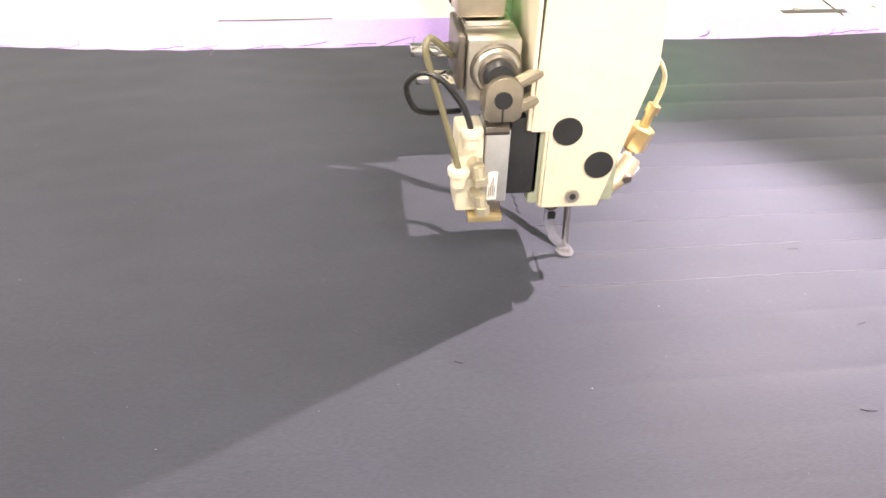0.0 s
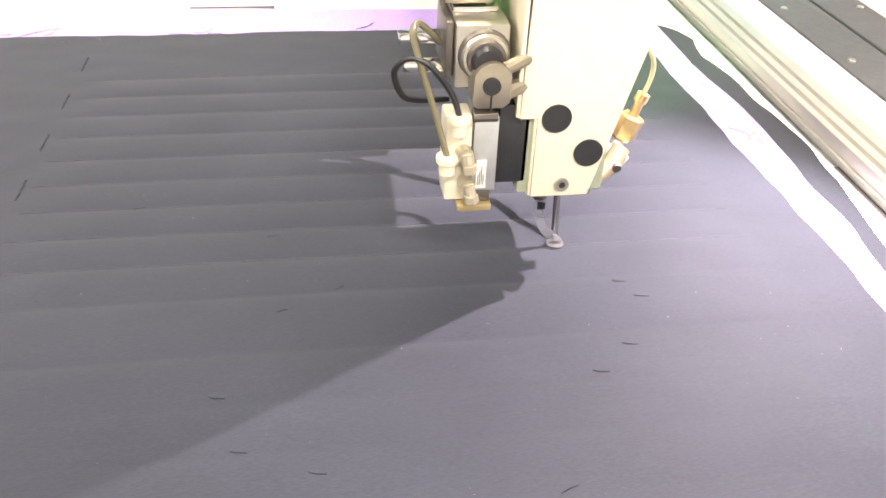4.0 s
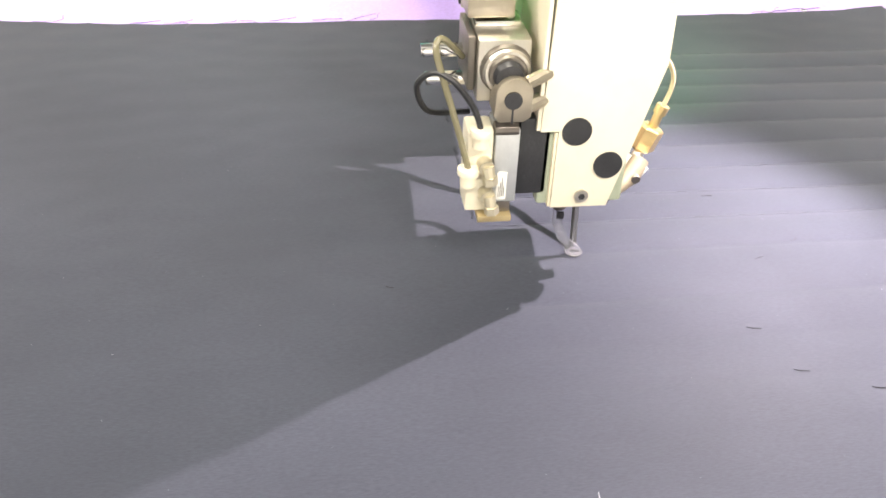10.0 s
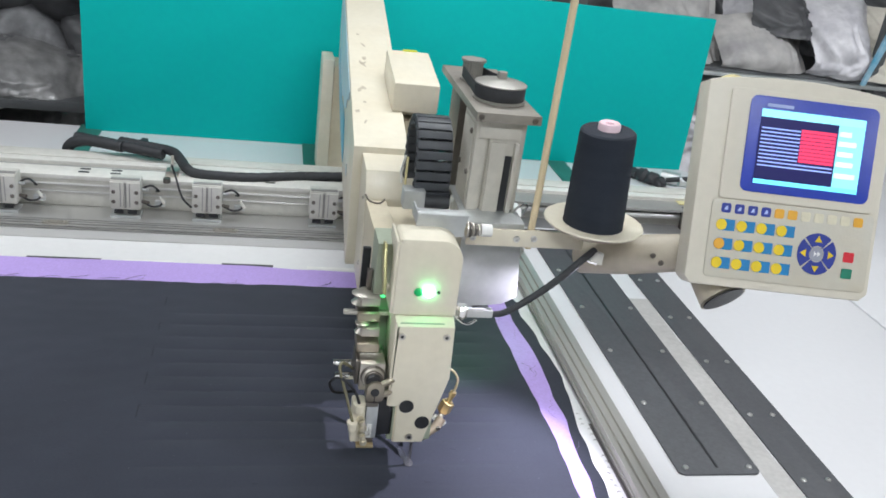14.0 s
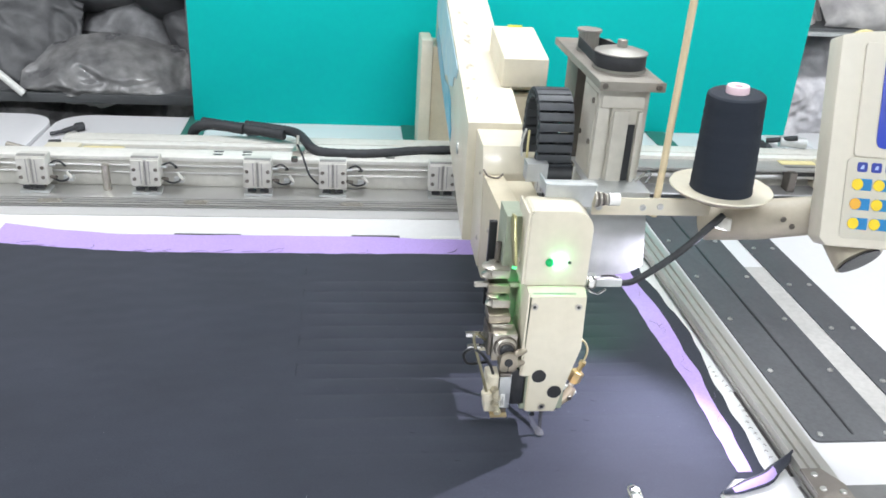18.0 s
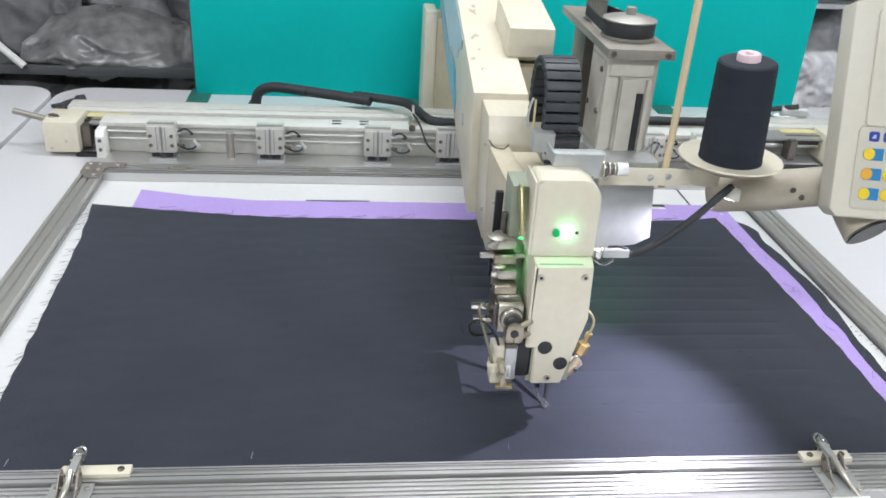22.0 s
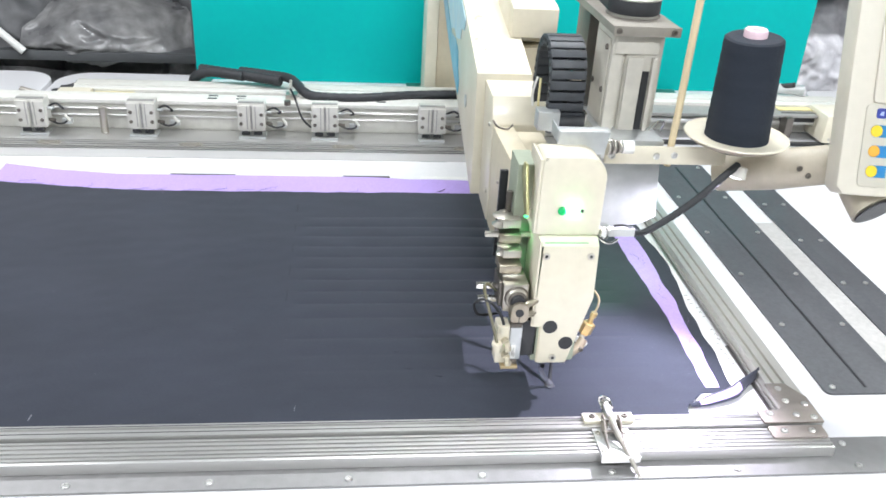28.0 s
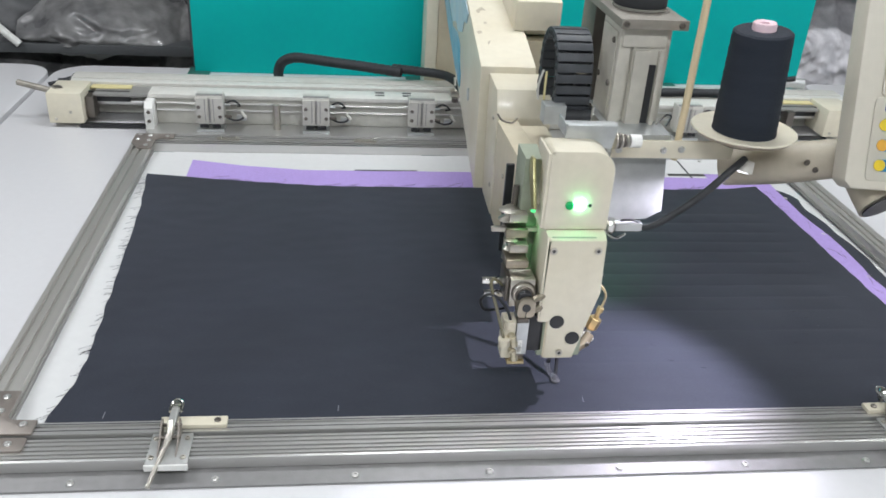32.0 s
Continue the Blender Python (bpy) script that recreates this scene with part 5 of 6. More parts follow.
def tower():
    t = thing("lift_tower", "grey aluminium lift column with belt pulleys on top", "lift column")
    bm = B()
    prism(bm, [(0.074, 0.205), (0.092, 0.205), (0.092, 0.212), (0.098, 0.212), (0.098, 0.205), (0.150, 0.205), (0.150, 0.30), (0.074, 0.30)], "z", 0.26, 0.567, 0.0008)
    part("column", bm, TOWER, t)
    boxpart("column_slot", (0.1275, 0.1385, 0.2032, 0.206, 0.41, 0.507), BLACK, t, 0)
    boxpart("column_face", (0.078, 0.148, 0.2015, 0.2045, 0.535, 0.567), TOWER, t, 0.0005)
    boxpart("column_rib", (0.100, 0.126, 0.1995, 0.2045, 0.40, 0.530), TOWER, t, 0.001)
    boxpart("guide_rail", (0.140, 0.147, 0.196, 0.2045, 0.40, 0.530), TOWER, t, 0.001)
    boxpart("rear_column", (0.075, 0.110, 0.36, 0.44, 0.30, 0.567), STEEL_DARK, t, 0.002)
    bm = B()
    box(bm, 0.066, 0.173, 0.188, 0.515, 0.568, 0.581, 0.0015)
    tp = part("top_plate", bm, TOPPLATE, t)
    bm = B()
    box(bm, 0.066, 0.173, 0.1845, 0.1878, 0.567, 0.582, 0.0005)
    part("front_edge", bm, TOPPLATE, tp)
    screws(tp, [(0.074, 0.1845, 0.5745), (0.162, 0.1845, 0.5745)], SCREW_D, "-y")
    bm = B()
    lathe(bm, [(0.044, 0), (0.044, 0.003), (0.0405, 0.003), (0.0405, 0.027), (0.044, 0.027), (0.044, 0.029), (0.040, 0.0305), (0.024, 0.0345), (0.020, 0.0355), (0.012, 0.036), (0.0085, 0.0365), (0.0080, 0.047), (0.005, 0.048)], 40, (0.121, 0.275, 0.582))
    pl = part("large_pulley", bm, PULLEY, t)
    bm = B()
    lathe(bm, [(0.0412, 0.004), (0.0425, 0.006), (0.0425, 0.024), (0.0412, 0.026)], 40, (0.121, 0.275, 0.582))
    part("belt", bm, RUBBER, pl)
    bm = B()
    lathe(bm, [(0.021, 0), (0.021, 0.003), (0.017, 0.003), (0.017, 0.034), (0.022, 0.034), (0.022, 0.038), (0.009, 0.038)], 28, (0.100, 0.405, 0.582))
    sp = part("small_pulley", bm, PULLEY, t)
    for a, b in (((0.083, 0.405), (0.079, 0.275)), ((0.118, 0.405), (0.163, 0.275))):
        bm = B()
        prism(bm, [(a[0] - 0.001, a[1]), (a[0] + 0.001, a[1]), (b[0] + 0.001, b[1]), (b[0] - 0.001, b[1])], "z", 0.588, 0.606)
        part("belt_run", bm, RUBBER, sp)
    for k in range(20):
        a = 2 * math.pi * k / 20
        boxpart("tooth", (0.100 + 0.0172 * math.cos(a) - 0.0012, 0.100 + 0.0172 * math.cos(a) + 0.0012, 0.405 + 0.0172 * math.sin(a) - 0.0012, 0.405 + 0.0172 * math.sin(a) + 0.0012, 0.587, 0.615), PULLEY, sp, 0)
    boxpart("side_bar", (0.1515, 0.159, 0.212, 0.226, 0.40, 0.566), TOWER, t, 0.001)
    boxpart("side_panel", (0.0715, 0.0738, 0.215, 0.292, 0.42, 0.555), TOWER, t, 0.0006)
    screws(t, [(0.0715, 0.225, 0.47), (0.0715, 0.282, 0.47), (0.0715, 0.225, 0.54)], SCREW_D, "-x")
    boxpart("slide_block", (0.062, 0.164, 0.150, 0.32, 0.376, 0.410), GALV, t, 0.002)
    bm = B()
    prism(bm, [(0.060, 0.250), (0.148, 0.262), (0.172, 0.276), (0.162, 0.380), (0.062, 0.380)], "y", 0.150, 0.1535, 0.0006)
    part("shield_plate", bm, shader("satin_shield_plate", (0.46, 0.47, 0.47), 0.30, metal=0.5, stain_or_gleam=0.12, blotch_scale=14, bump=0.005), t, "pale galvanised shield plate")
    rodpart("wire_hook", curve_pts([(0.150, 0.2, 0.405), (0.168, 0.2, 0.425), (0.182, 0.21, 0.42), (0.180, 0.22, 0.40)], 5), 0.0018, CHROME, t, 6)


tower()


def drag_chain():
    d = thing("drag_chain", "black cable drag chain looped beside the column", "drag chain")
    # a loop of open links in a plane across x: two side plates and a bar each
    cy, cz = 0.300, 0.478
    line = curve_pts([(0, 0.247, 0.395), (0, 0.242, 0.425), (0, 0.240, 0.455)] + [(0, cy - 0.056 * math.cos(v), cz + 0.052 * math.sin(v)) for v in (math.pi * (0.10 + 0.90 * k / 6) for k in range(7))] + [(0, 0.358, 0.45), (0, 0.354, 0.395)], 12)
    step, last = 0.0150, line[0]
    for p in line[1:]:
        if (p - last).length < step:
            continue
        ang = math.degrees(math.atan2(p.z - last.z, p.y - last.y))
        m = pose(0, (p.y + last.y) / 2, (p.z + last.z) / 2, ang, 0, 0)
        bm = B()
        box(bm, -0.012, -0.008, -step * 0.56, step * 0.56, -0.0085, 0.0085, 0.002, m)
        box(bm, 0.044, 0.048, -step * 0.56, step * 0.56, -0.0085, 0.0085, 0.002, m)
        box(bm, -0.009, 0.045, -step * 0.47, step * 0.47, 0.0052, 0.0088, 0.001, m)
        box(bm, -0.009, 0.045, -step * 0.45, step * 0.45, -0.0088, -0.0058, 0.001, m)
        link = part("link", bm, DRAG, d)
        bm = B()
        box(bm, -0.0135, -0.0122, -0.0035, 0.0035, -0.0035, 0.0035, 0.0005, m)
        part("link_boss", bm, RUBBER, link)
        last = p
    rodpart("cable", curve_pts([(0.018, q.y, q.z) for q in line[::8]], 3), 0.0042, BLACK, d, 8)
    rodpart("wire", curve_pts([(-0.022, 0.26, 0.415), (-0.024, 0.255, 0.44), (-0.0225, 0.262, 0.475)], 5), 0.002, YELLOW_FILM, d, 6)
    rodpart("wire", curve_pts([(-0.023, 0.30, 0.415), (-0.026, 0.295, 0.44), (-0.0225, 0.285, 0.470)], 5), 0.002, WHITE, d, 6)
    boxpart("bracket", (-0.030, 0.006, 0.215, 0.245, 0.400, 0.432), GALV, d, 0.001)
    rodpart("roller", [(0.006, 0.225, 0.412), (0.048, 0.225, 0.412)], 0.011, RUBBER, d, 16)
    boxpart("bracket_ear", (0.048, 0.052, 0.215, 0.24, 0.395, 0.43), CHROME, d, 0.0005)


drag_chain()


def thread_stand():
    s = thing("thread_stand", "cream thread stand bar with dished spool tray", "thread stand")
    boxpart("bar", (0.064, 0.262, 0.130, 0.136, 0.378, 0.407), CREAM, s, 0.001)
    screws(s, [(0.074, 0.130, 0.392), (0.147, 0.130, 0.392), (0.176, 0.130, 0.394)], SCREW, "-y")
    bm = B()
    lathe(bm, [(0.020, 0.0), (0.040, 0.001), (0.074, 0.014), (0.079, 0.019), (0.080, 0.0205), (0.077, 0.0205), (0.070, 0.0165), (0.040, 0.005), (0.0, 0.0045)], 48, (0.272, 0.132, 0.408))
    tray = part("spool_tray", bm, shader("dusty_tray", (0.46, 0.40, 0.32), 0.6, stain_or_gleam=0.2, blotch_scale=30, dirt_or_gleam=(0.30, 0.24, 0.17)), s, "round dusty dished tray")
    bm = B()
    lathe(bm, [(0.0772, 0.0200), (0.0800, 0.0196), (0.0818, 0.0210), (0.0806, 0.0230), (0.0780, 0.0226)], 48, (0.272, 0.132, 0.408))
    part("tray_rim", bm, CREAM, tray, "pale rolled rim")
    rodpart("rod", [(0.172, 0.142, 0.372), (0.1745, 0.1425, 0.46), (0.176, 0.138, 1.05)], 0.0058, WOOD, s, 12, "slim pale rod")
    rodpart("spool_pin", [(0.272, 0.132, 0.410), (0.266, 0.126, 0.560)], 0.004, STEEL, s, 8)


thread_stand()


def cone():
    c = thing("thread_cone", "large cone of black sewing thread on a pink core", "thread cone")
    tilt = Matrix.Translation((0.268, 0.122, 0.416)) @ pose(0, 0, 0, 2.0, -3.0, 0) @ Matrix.Diagonal((1, 1, 1.0, 1))
    bm = B()
    prof = [(0.030, 0.0), (0.046, 0.001), (0.0488, 0.008)]
    for k in range(24):
        z = 0.010 + 0.158 * k / 23
        prof.append((0.0490 - 0.0050 * k / 23 + 0.0004 * math.sin(k * 2.4), z))
    prof += [(0.0432, 0.1705), (0.040, 0.173), (0.018, 0.1735)]
    lathe(bm, prof, 40)
    bmesh.ops.transform(bm, matrix=tilt, verts=bm.verts)
    part("yarn", bm, THREAD, c)
    bm = B()
    lathe(bm, [(0.0175, 0.165), (0.0175, 0.182), (0.016, 0.1845), (0.012, 0.1845), (0.007, 0.1835), (0.006, 0.175)], 28)
    bmesh.ops.transform(bm, matrix=tilt, verts=bm.verts)
    part("core", bm, PINK, c)


cone()


# ================= the operating panel =================
def operating_panel():
    p = thing("operating_panel", "warm grey operating panel with lit screen and key pad", "control panel")
    M = Matrix.Translation((0.398, 0.030, 0.388)) @ pose(0, 0, 0, 0, 0, -9) @ pose(0, 0, 0, -20, 0, 0)

    def pp(name, bm, material, parent, label=""):
        bmesh.ops.transform(bm, matrix=M @ Matrix.Diagonal((0.955, 1, 1, 1)), verts=bm.verts)
        return part(name, bm, material, parent, label)
    # outline drawn on x (width) and z (height), face towards -y
    bm = B()
    crown = [(0.315 - 0.0225 * k, 0.309 + 0.014 * math.sin(math.pi * k / 14) ** 0.7) for k in range(15)]
    prism(bm, [(0.0, 0.0), (0.012, -0.012), (0.303, -0.012), (0.315, 0.0)] + crown, "y", 0.0, 0.050, 0.006)
    case = pp("case", bm, PANEL_GREY, p)
    bm = B()
    prism(bm, rounded(0.038, 0.300, 0.128, 0.300, 0.006, 3), "y", -0.004, -0.0003, 0.0015)
    pp("bezel", bm, PANEL_GREY, case)
    bm = B()
    prism(bm, rounded(0.070, 0.288, 0.142, 0.292, 0.012, 4), "y", -0.0056, -0.0042, 0.0004)
    pp("screen_frame", bm, shader("blue_overlay", (0.03, 0.06, 0.42), 0.35, stain_or_gleam=0.03), case, "deep blue screen surround")
    bm = B()
    prism(bm, [(0.098, 0.276), (0.142, 0.276), (0.142, 0.281), (0.098, 0.281)], "y", -0.0064, -0.0057)
    pp("maker_mark", bm, shader("pale_blue_mark", (0.4, 0.5, 0.8), 0.4), case)

    def lit(x0, x1, z0, z1, col, power, d, name):
        bm = B()
        prism(bm, [(x0, z0), (x1, z0), (x1, z1), (x0, z1)], "y", -0.0060 - d - 0.0003, -0.0060 - d)
        return pp(name, bm, glow("lit_" + name, col, power), case)
    lit(0.090, 0.266, 0.156, 0.272, (0.02, 0.02, 0.12), 0.25, 0.0, "screen")
    lit(0.090, 0.266, 0.260, 0.272, (0.35, 0.85, 1.0), 1.0, 0.0005, "screen_bar")
    lit(0.090, 0.266, 0.156, 0.163, (0.2, 0.8, 1.0), 1.0, 0.0005, "screen_bar")
    lit(0.222, 0.266, 0.163, 0.260, (0.30, 0.85, 0.95), 1.0, 0.0005, "screen_column")
    for k in range(11):
        z = 0.184 + 0.0058 * k
        if k > 1:
            lit(0.160, 0.219, z, z + 0.0044, (1.0, 0.06, 0.16), 0.9, 0.0010, "screen_stripe")
        lit(0.093, 0.159 if k > 1 else 0.219, z, z + 0.0020, (0.38, 0.50, 1.0), 0.9, 0.0006, "screen_stripe")
    for k, (z, w) in enumerate(((0.243, 0.020), (0.228, 0.030), (0.212, 0.026), (0.196, 0.028), (0.178, 0.034))):
        lit(0.224, 0.224 + w, z, z + 0.007, (0.75, 1.0, 0.95), 1.1, 0.0010, "screen_field")
    bm = B()
    prism(bm, rounded(0.030, 0.306, 0.002, 0.126, 0.008, 4), "y", -0.0022, -0.0003, 0.0004)
    pad = pp("key_overlay", bm, PLATE_GREY, case)
    KEYB = shader("blue_key_print", (0.02, 0.22, 0.50), 0.4)
    KEYY = shader("yellow_key", (0.85, 0.62, 0.03), 0.4)
    KEYO = shader("worn_orange_key", (0.80, 0.42, 0.05), 0.4)
    NAVY = shader("navy_key", (0.03, 0.05, 0.30), 0.4)
    IVORY = shader("ivory_key", (0.72, 0.68, 0.52), 0.45)
    for r in range(3):
        for c in range(4):
            x, z = 0.046 + 0.034 * c, 0.086 - 0.030 * r
            bm = B()
            prism(bm, [(x, z - 0.009), (x + 0.026, z - 0.009), (x + 0.026, z + 0.009), (x, z + 0.009)], "y", -0.0030, -0.0023)
            k = pp("key", bm, KEYB, pad, "blue key field")
            bm = B()
            prism(bm, disc(x + 0.003, z, 0.0088, 18), "y", -0.0046, -0.0031)
            pp("key_cap", bm, KEYO if (r, c) == (1, 0) else KEYY, k, "round yellow key")
    for c, mt in enumerate((NAVY, NAVY, NAVY, NAVY, KEYO, KEYO, IVORY, IVORY, IVORY, IVORY, KEYO)):
        x = 0.046 + 0.0225 * c
        bm = B()
        prism(bm, rounded(x, x + 0.016, 0.105, 0.120, 0.003, 2), "y", -0.0034, -0.0023)
        pp("function_key", bm, mt, pad)
    cx, cz = 0.216, 0.056
    for q in range(4):
        a = math.pi / 4 + q * math.pi / 2 + 0.06
        bm = B()
        prism(bm, disc(cx, cz, 0.033, 10, a, a + math.pi / 2 - 0.12) + disc(cx, cz, 0.013, 6, a, a + math.pi / 2 - 0.12)[::-1], "y", -0.0036, -0.0023)
        k = pp("arrow_key", bm, NAVY, pad, "dark blue arrow key")
        b = a + math.pi / 4 - 0.06
        bm = B()
        tri = [(cx + 0.029 * math.cos(b), cz + 0.029 * math.sin(b))] + [(cx + 0.020 * math.cos(b + s), cz + 0.020 * math.sin(b + s)) for s in (0.32, -0.32)]
        prism(bm, tri, "y", -0.0042, -0.0037)
        pp("arrow_mark", bm, KEYY, k)
    bm = B()
    prism(bm, disc(cx, cz, 0.012, 18), "y", -0.0034, -0.0023)
    pp("centre_key", bm, shader("grey_key", (0.35, 0.36, 0.42), 0.4), pad)
    for dx in (-0.005, 0.001):
        bm = B()
        prism(bm, [(cx + dx, cz - 0.0042), (cx + dx + 0.0055, cz), (cx + dx, cz + 0.0042)], "y", -0.0040, -0.0035)
        pp("run_mark", bm, WHITE, pad)
    for c in range(4):
        bm = B()
        prism(bm, [(0.0505 + 0.0225 * c, 0.1095), (0.0565 + 0.0225 * c, 0.1095), (0.0565 + 0.0225 * c, 0.1155), (0.0535 + 0.0225 * c, 0.1155)], "y", -0.0040, -0.0035)
        pp("key_mark", bm, shader("pale_blue_print", (0.45, 0.55, 0.85), 0.4), pad)
    for z, col in ((0.056, (0.7, 0.03, 0.05)), (0.030, (0.02, 0.22, 0.14))):
        bm = B()
        prism(bm, rounded(0.262, 0.280, z - 0.008, z + 0.008, 0.002, 2), "y", -0.0034, -0.0023)
        pp("stop_key" if z > 0.03 else "start_key", bm, shader("key_colour", col, 0.4), pad)
    # carrying arm of the panel
    s = thing("panel_support", "grey-brown curved support arm under the operating panel", "support arm")
    GREYB = shader("grey_brown_casting", (0.48, 0.43, 0.34), 0.5, stain_or_gleam=0.1)
    bm = B()
    tube(bm, [(0.30, 0.22, 0.33), (0.36, 0.16, 0.36), (0.42, 0.12, 0.385), (0.50, 0.11, 0.40)], [0.034, 0.034, 0.032, 0.03], 16)
    part("tube_arm", bm, GREYB, s)
    bm = B()
    tube(bm, [(0.474, 0.105, 0.372), (0.482, 0.082, 0.358), (0.490, 0.052, 0.338)], [0.033, 0.037, 0.0385], 24)
    cupb = part("joint_cup", bm, GREYB, s)
    # black disc on the solid cup end paints the opening's dark inside
    bm = B()
    tube(bm, [(0.4902, 0.0512, 0.3375), (0.4907, 0.0497, 0.3364)], 0.0345, 24)
    part("cup_bore", bm, BLACK, cupb)
    screws(s, [(0.378, 0.108, 0.384), (0.392, 0.102, 0.374)], SCREW_D, "-y")
    rodpart("cable_loop", curve_pts([(0.425, 0.15, 0.655), (0.440, 0.152, 0.674), (0.470, 0.155, 0.680), (0.50, 0.155, 0.660)], 6), 0.003, YELLOW_FILM, s, 8)


operating_panel()


# ================= hose behind =================
def hoses():
    def run(pts, r, label, name):
        h = thing("feed_hose", label, "hose", "feed hose lengths")
        pts = curve_pts(pts, 10)
        rodpart(name, pts, [r + 0.0012 * (i % 2) for i in range(len(pts))], RUBBER, h, 12)
        return h
    h1 = run([(-0.550, 1.610, 0.0040), (-0.562, 1.590, 0.0490), (-0.548, 1.568, 0.0940), (-0.51, 1.552, 0.1150), (-0.46, 1.540, 0.1160), (-0.40, 1.515, 0.1160)], 0.0150, "black corrugated hose bent down behind the cross rail", "bend")
    h2 = run([(-0.43, 1.528, 0.1155), (-0.35, 1.497, 0.1155), (-0.27, 1.465, 0.1155), (-0.185, 1.425, 0.1155)], 0.0147, "straight length of black corrugated hose", "length")
    h3 = run([(-0.21, 1.460, 0.1180), (-0.13, 1.420, 0.1220), (-0.062, 1.375, 0.1260), (-0.030, 1.300, 0.1280), (-0.012, 1.250, 0.1260), (0.023, 1.225, 0.1210), (0.144, 1.220, 0.1205), (0.30, 1.260, 0.1190), (0.50, 1.285, 0.1180), (0.84, 1.295, 0.1160)], 0.0125, "black corrugated hose clipped to the moving beam", "run")
    rodpart("stay", [(-0.046, 1.215, 0.112), (-0.046, 1.245, 0.160)], 0.004, STEEL, h3, 8)
    boxpart("hose_clip", (-0.060, -0.028, 1.21, 1.245, 0.1125, 0.128), STEEL, h3, 0.002)
    rodpart("knob", [(-0.052, 1.173, 0.112), (-0.052, 1.173, 0.124)], 0.009, STEEL_DARK, h3, 12)
    rodpart("thin_cable", curve_pts([(-0.046, 1.225, 0.14), (-0.030, 1.175, 0.125), (-0.012, 1.145, 0.085), (0.012, 1.135, 0.062)], 6), 0.003, BLACK, h3, 6)
    return h1, h2, h3


HOSES = hoses()


# ================= odds and ends behind the rail =================
def left_behind():
    g = thing("black_grip", "short black rubber grip lying on the table", "grip")
    rodpart("grip", curve_pts([(-1.252, 1.560, 0.010), (-1.225, 1.582, 0.011), (-1.195, 1.612, 0.014), (-1.172, 1.632, 0.014)], 5), [0.006] * 6 + [0.008] * 5 + [0.014] * 5, RUBBER, g, 12)
    k = thing("black_clip", "small black plastic clip lying on the table", "clip")
    bm = B()
    prism(bm, [(-0.632, 1.56), (-0.612, 1.56), (-0.630, 1.62), (-0.636, 1.665), (-0.656, 1.668), (-0.660, 1.63)], "z", 0.0008, 0.016, 0.003)
    part("clip", bm, RUBBER, k)
    w = thing("black_wrap", "black cloth wrap beside a grey pipe stub", "wrap")
    for i, (x, y, r) in enumerate(((1.030, 1.640, 0.020), (1.052, 1.610, 0.024), (1.074, 1.580, 0.024), (1.094, 1.555, 0.020))):
        bm = B()
        bmesh.ops.create_icosphere(bm, subdivisions=3, radius=1.0)
        for v in bm.verts:
            q = v.co * (1 + 0.25 * noise.noise(v.co * 2 + Vector((i, 3, 1))))
            v.co = (x + q.x * r * 1.2, y + q.y * r * 1.4, 0.002 + max(0, (q.z + 0.7) * r))
        part("fold", bm, RUBBER, w)
    rodpart("pipe_stub", [(1.115, 1.60, 0.024), (1.175, 1.572, 0.024)], 0.023, GALV, w, 18, "grey pipe stub")


left_behind()


# ================= goods stacked behind =================
def bundle(x, y, z, sx, sy, sz, material, seed, label, category="bag"):
    """A knotted plastic bag full of goods: a lumpy, creased body."""
    b = thing("goods_bag", label, category, "bags of goods")
    bm = B()
    bmesh.ops.create_icosphere(bm, subdivisions=5, radius=1.0)
    for v in bm.verts:
        p = v.co.copy()
        q = p * 1.6 + Vector((seed * 3.1, seed * 1.7, seed))
        k = 0.90 + 0.24 * noise.noise(q) + 0.050 * noise.ridged_multi_fractal(q * 1.5, 1.0, 2.1, 5, 1.0, 2.0)
        p.z = max(p.z, -0.72)
        v.co = Vector((x + p.x * sx * k, y + p.y * sy * k, z + p.z * sz * k))
    part("sack", bm, material, b)
    bm = B()
    a = seed * 2.4
    tube(bm, [(x, y, z + sz * 0.7), (x + 0.02 * math.cos(a), y, z + sz * 0.98), (x + 0.06 * math.cos(a), y + 0.03 * math.sin(a), z + sz * 1.12)], [sx * 0.35, sx * 0.07, sx * 0.22], 9)
    part("gathered_neck", bm, material, b)
    return b


SHELF_R = 0.30


def rack():
    r = thing("storage_rack", "dark steel rack filled with bagged goods", "rack")
    for x in (-3.4, -2.15, -0.9, 0.9, 2.25, 3.6):
        for y in (2.16, 3.0):
            boxpart("upright", (x - 0.02, x + 0.02, y - 0.02, y + 0.02, -0.80, 1.3), RACK, r, 0.002)
    for z, xa, xb in ((-0.66, -3.45, 3.65), (-0.05, -3.45, -0.88), (0.62, -3.45, -0.88), (SHELF_R, 0.88, 3.65)):
        boxpart("beam", (xa, xb, 2.118, 2.14, z - 0.006, z + (0.028 if xa < 0 else 0.010)), RACK if xa < 0 else GALV, r, 0.002)
        boxpart("shelf_deck", (xa, xb, 2.142, 3.05, z, z + 0.02), RACK, r, 0.001)



rack()
rnd = random.Random(5)
KINDS = {"black": BAG, "smoky": BAG_GREY, "milky": BAG_WHITE}


def row_of_bags(x0, step, n, y, z, size, kinds, seed, place):
    for i in range(n):
        k = kinds[i % len(kinds)]
        s = size * (0.9 + 0.25 * rnd.random())
        bundle(x0 + step * i + 0.06 * rnd.random(), y + 0.08 * rnd.random(), z + 0.55 * s, s * 1.15, s, s * 0.85, KINDS[k], seed + i, k + " plastic bag of goods " + place)


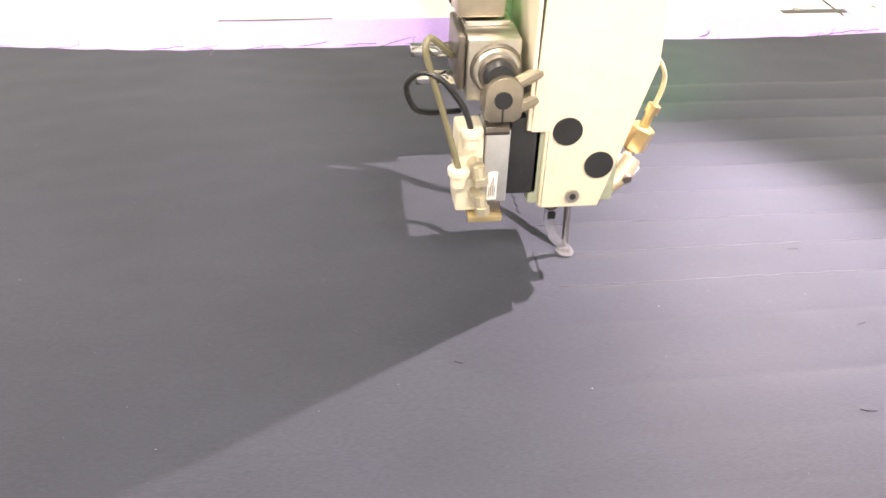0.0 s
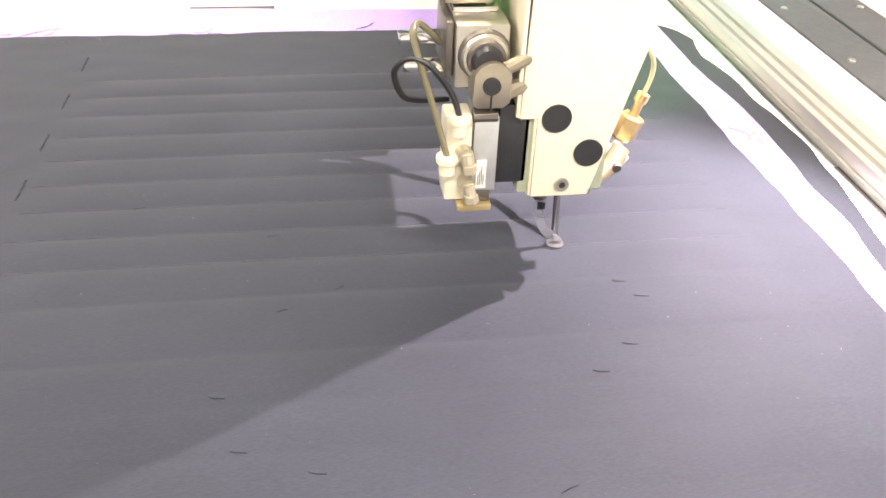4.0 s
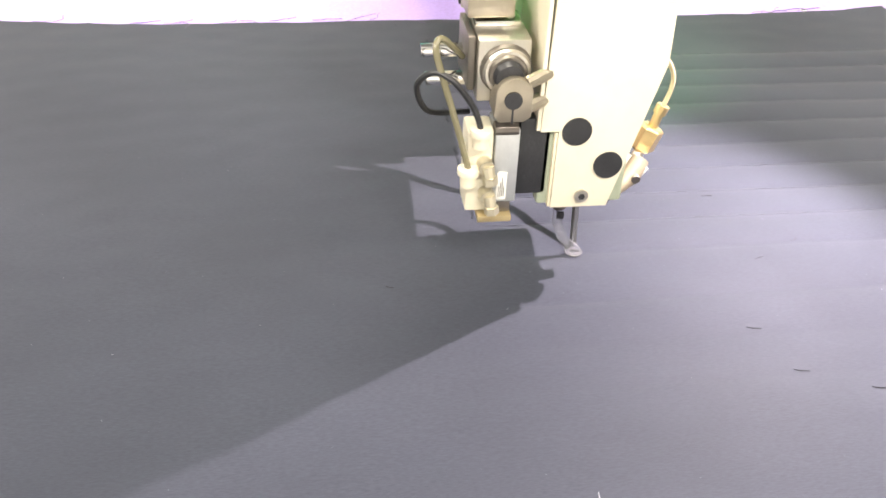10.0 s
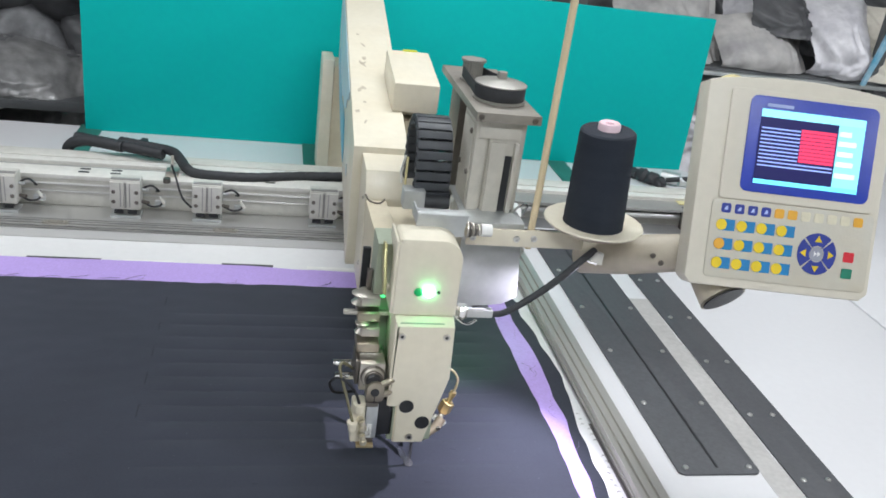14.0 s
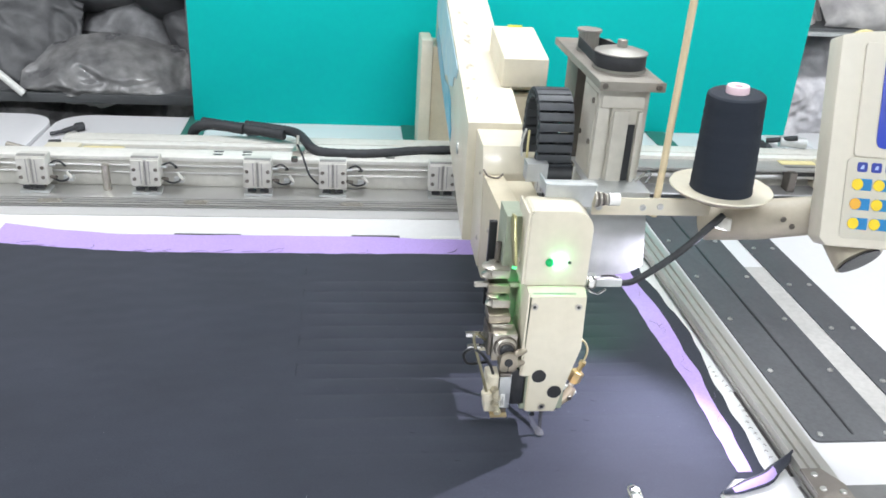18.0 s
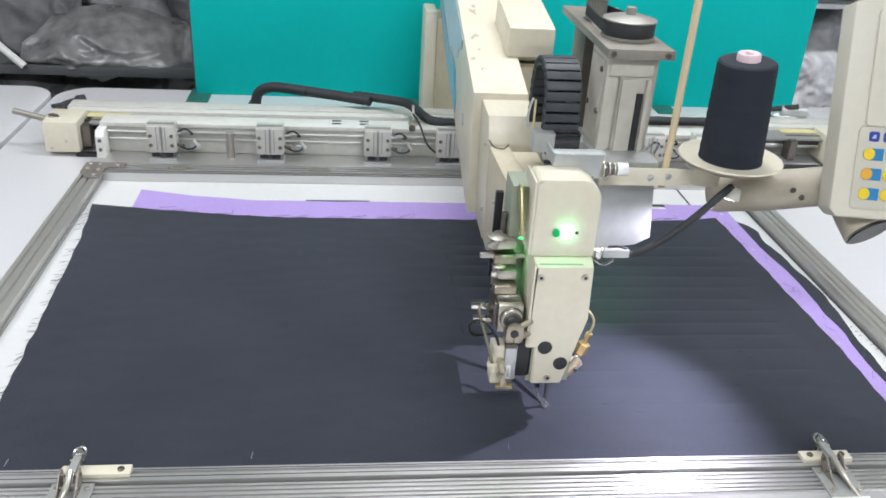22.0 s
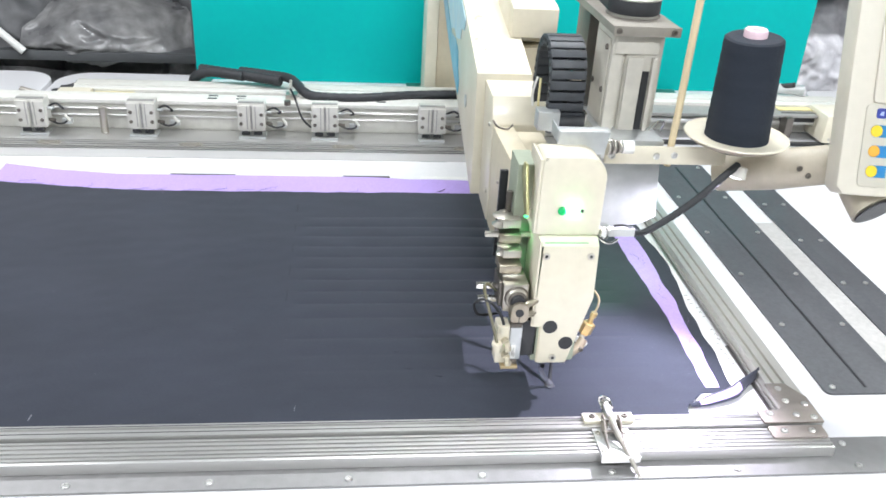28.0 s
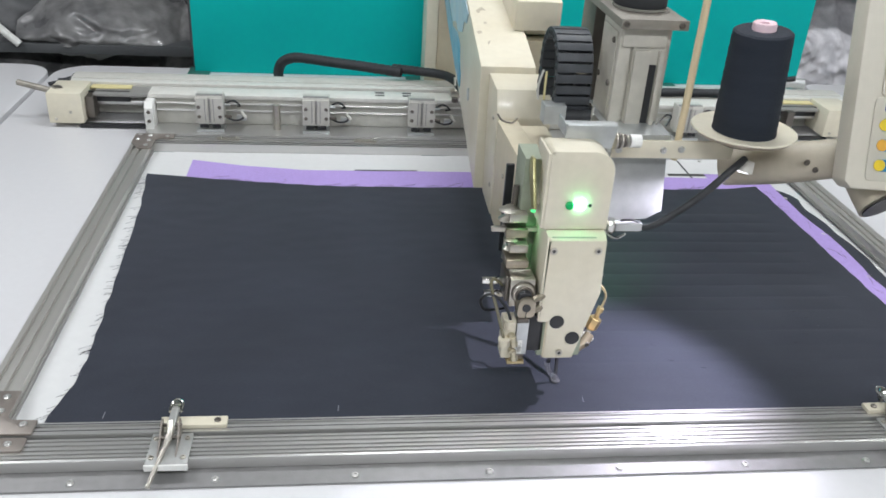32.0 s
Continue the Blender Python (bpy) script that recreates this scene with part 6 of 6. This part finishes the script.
row_of_bags(-2.7, 0.36, 6, 2.62, -0.05, 0.24, ("black", "smoky", "black"), 1, "lying on the rack")
row_of_bags(-2.6, 0.40, 5, 2.66, 0.22, 0.24, ("black", "black", "smoky"), 21, "piled on other bags")
row_of_bags(-2.7, 0.36, 6, 2.40, -0.64, 0.27, ("black", "smoky"), 41, "on the lower deck")
row_of_bags(1.20, 0.36, 6, 2.74, -0.64, 0.30, ("milky", "milky", "smoky"), 61, "lying on the rack")
row_of_bags(1.15, 0.38, 6, 2.72, -0.22, 0.24, ("smoky", "milky", "milky"), 81, "piled on other bags")
row_of_bags(1.35, 0.40, 5, 2.40, -0.64, 0.27, ("milky",), 101, "on the lower deck")
row_of_bags(-2.6, 0.42, 4, 2.60, 0.66, 0.24, ("black", "smoky"), 121, "on the upper deck")
row_of_bags(1.2, 0.34, 6, 2.78, SHELF_R + 0.02, 0.24, ("smoky", "black", "milky"), 141, "on the upper deck")


def film_cover(x0, x1, z0, z1, material, seed, label, swell=0.16):
    """Crumpled plastic film draped over the goods, full of creases."""
    nx, nz = int((x1 - x0) * 110), int((z1 - z0) * 130)
    vs, fs = [], []
    for j in range(nz + 1):
        v = j / nz
        for i in range(nx + 1):
            u = i / nx
            x, z = x0 + u * (x1 - x0), z0 + v * (z1 - z0)
            q = Vector((x * 3.2 + seed, z * 4.5, seed * 1.7))
            w = Vector((noise.noise(q * 0.9), noise.noise(q * 0.9 + Vector((9, 3, 1))), 0))
            fold = noise.ridged_multi_fractal(q + w * 1.3, 0.9, 2.2, 5, 1.0, 2.0)
            belly = math.sin(math.pi * min(1, 0.12 + 0.95 * u)) ** 0.5 * math.sin(math.pi * (0.18 + 0.62 * v))
            y = 2.31 + 0.24 * v - swell * belly - 0.045 * fold - 0.014 * noise.ridged_multi_fractal(q * 2.9 + w * 2.5, 0.8, 2.1, 3, 1.0, 2.0) + 0.06 * noise.noise(q * 0.6)
            edge = 0.13 * noise.noise((x * 3.5, seed, 0.3)) * v ** 2
            vs.append((x + 0.02 * noise.noise((z * 9, seed, u)), y, z + edge))
    for j in range(nz):
        for i in range(nx):
            a = j * (nx + 1) + i
            fs.append((a, a + 1, a + nx + 2, a + nx + 1))
    me = bpy.data.meshes.new("film_cover")
    me.from_pydata(vs, [], fs)
    me.materials.append(material)
    me.shade_smooth()
    return tagged(new("film_cover", me), label, "plastic film", "films over the goods")


film_cover(-2.75, -1.36, -0.03, 0.27, BAG, 3.1, "crumpled dark plastic film over goods on the rack")
film_cover(-1.55, -0.93, -0.03, 0.17, FILM_PALE, 7.7, "crumpled grey plastic film heaped on the rack", 0.185)
film_cover(-2.75, -0.93, -0.63, -0.075, FILM_PALE, 12.9, "grey plastic film over goods on the lower deck", 0.36)
film_cover(1.15, 1.95, -0.20, 0.27, BAG_WHITE, 17.3, "milky plastic wrap over folded goods on the rack")
film_cover(1.85, 2.75, -0.20, 0.27, BAG_WHITE, 23.9, "white plastic wrap around a large soft bundle")
film_cover(1.15, 2.75, -0.63, -0.16, BAG_WHITE, 29.3, "milky plastic wrap on the lower deck")
film_cover(1.10, 1.60, 0.325, 0.62, WRAP_GREY, 33.1, "grey wrap over folded goods on the upper deck", 0.12)
film_cover(1.55, 1.98, 0.325, 0.50, WRAP_GREY, 37.7, "pale grey sacking bundle with dark tears on the upper deck", 0.20)
film_cover(1.70, 2.02, 0.46, 0.66, BAG, 41.3, "black plastic bag thrown on the pale bundle", 0.10)
film_cover(1.95, 2.30, 0.325, 0.66, BAG_WHITE, 43.9, "large white wrapped bundle on the upper deck", 0.22)
film_cover(2.22, 2.85, 0.325, 0.64, WRAP_CREAM, 47.3, "cream cloth roll on the upper deck", 0.24)
bm = B()
tube(bm, [(-1.655, 2.112, 0.110), (-1.515, 2.105, -0.022)], 0.014, 10)
solo("white_stick", bm, WHITE, "white plastic stick leaning on the rack", "stick")
bm = B()
prism(bm, [(2.155, 0.315), (2.175, 0.315), (2.345, 0.95), (2.29, 0.95)], "y", 2.085, 2.100, 0.003)
solo("blue_strap", bm, BLUE, "blue strap hanging before the wrapped bundles", "strap")


# ================= motion =================
def motions():
    xy = [(t, pose(*feed(t), 0)) for t in FEED_TIMES]
    ys = [(t, pose(0, feed(t)[1], 0)) for t in FEED_TIMES]
    half = [(t, pose(feed(t)[0] * 0.55, feed(t)[1] + feed(t)[0] * 0.22, 0)) for t in FEED_TIMES]
    for ob in (PALLET, *CLOTHS, *CLAMPS):
        walk(ob, xy)
    walk(GANTRY, ys)
    walk(HOSES[0], half)
    walk(HOSES[1], [(t, pose(feed(t)[0] * 0.78, feed(t)[1] + feed(t)[0] * 0.11, 0)) for t in FEED_TIMES])
    walk(HOSES[2], xy)


motions()
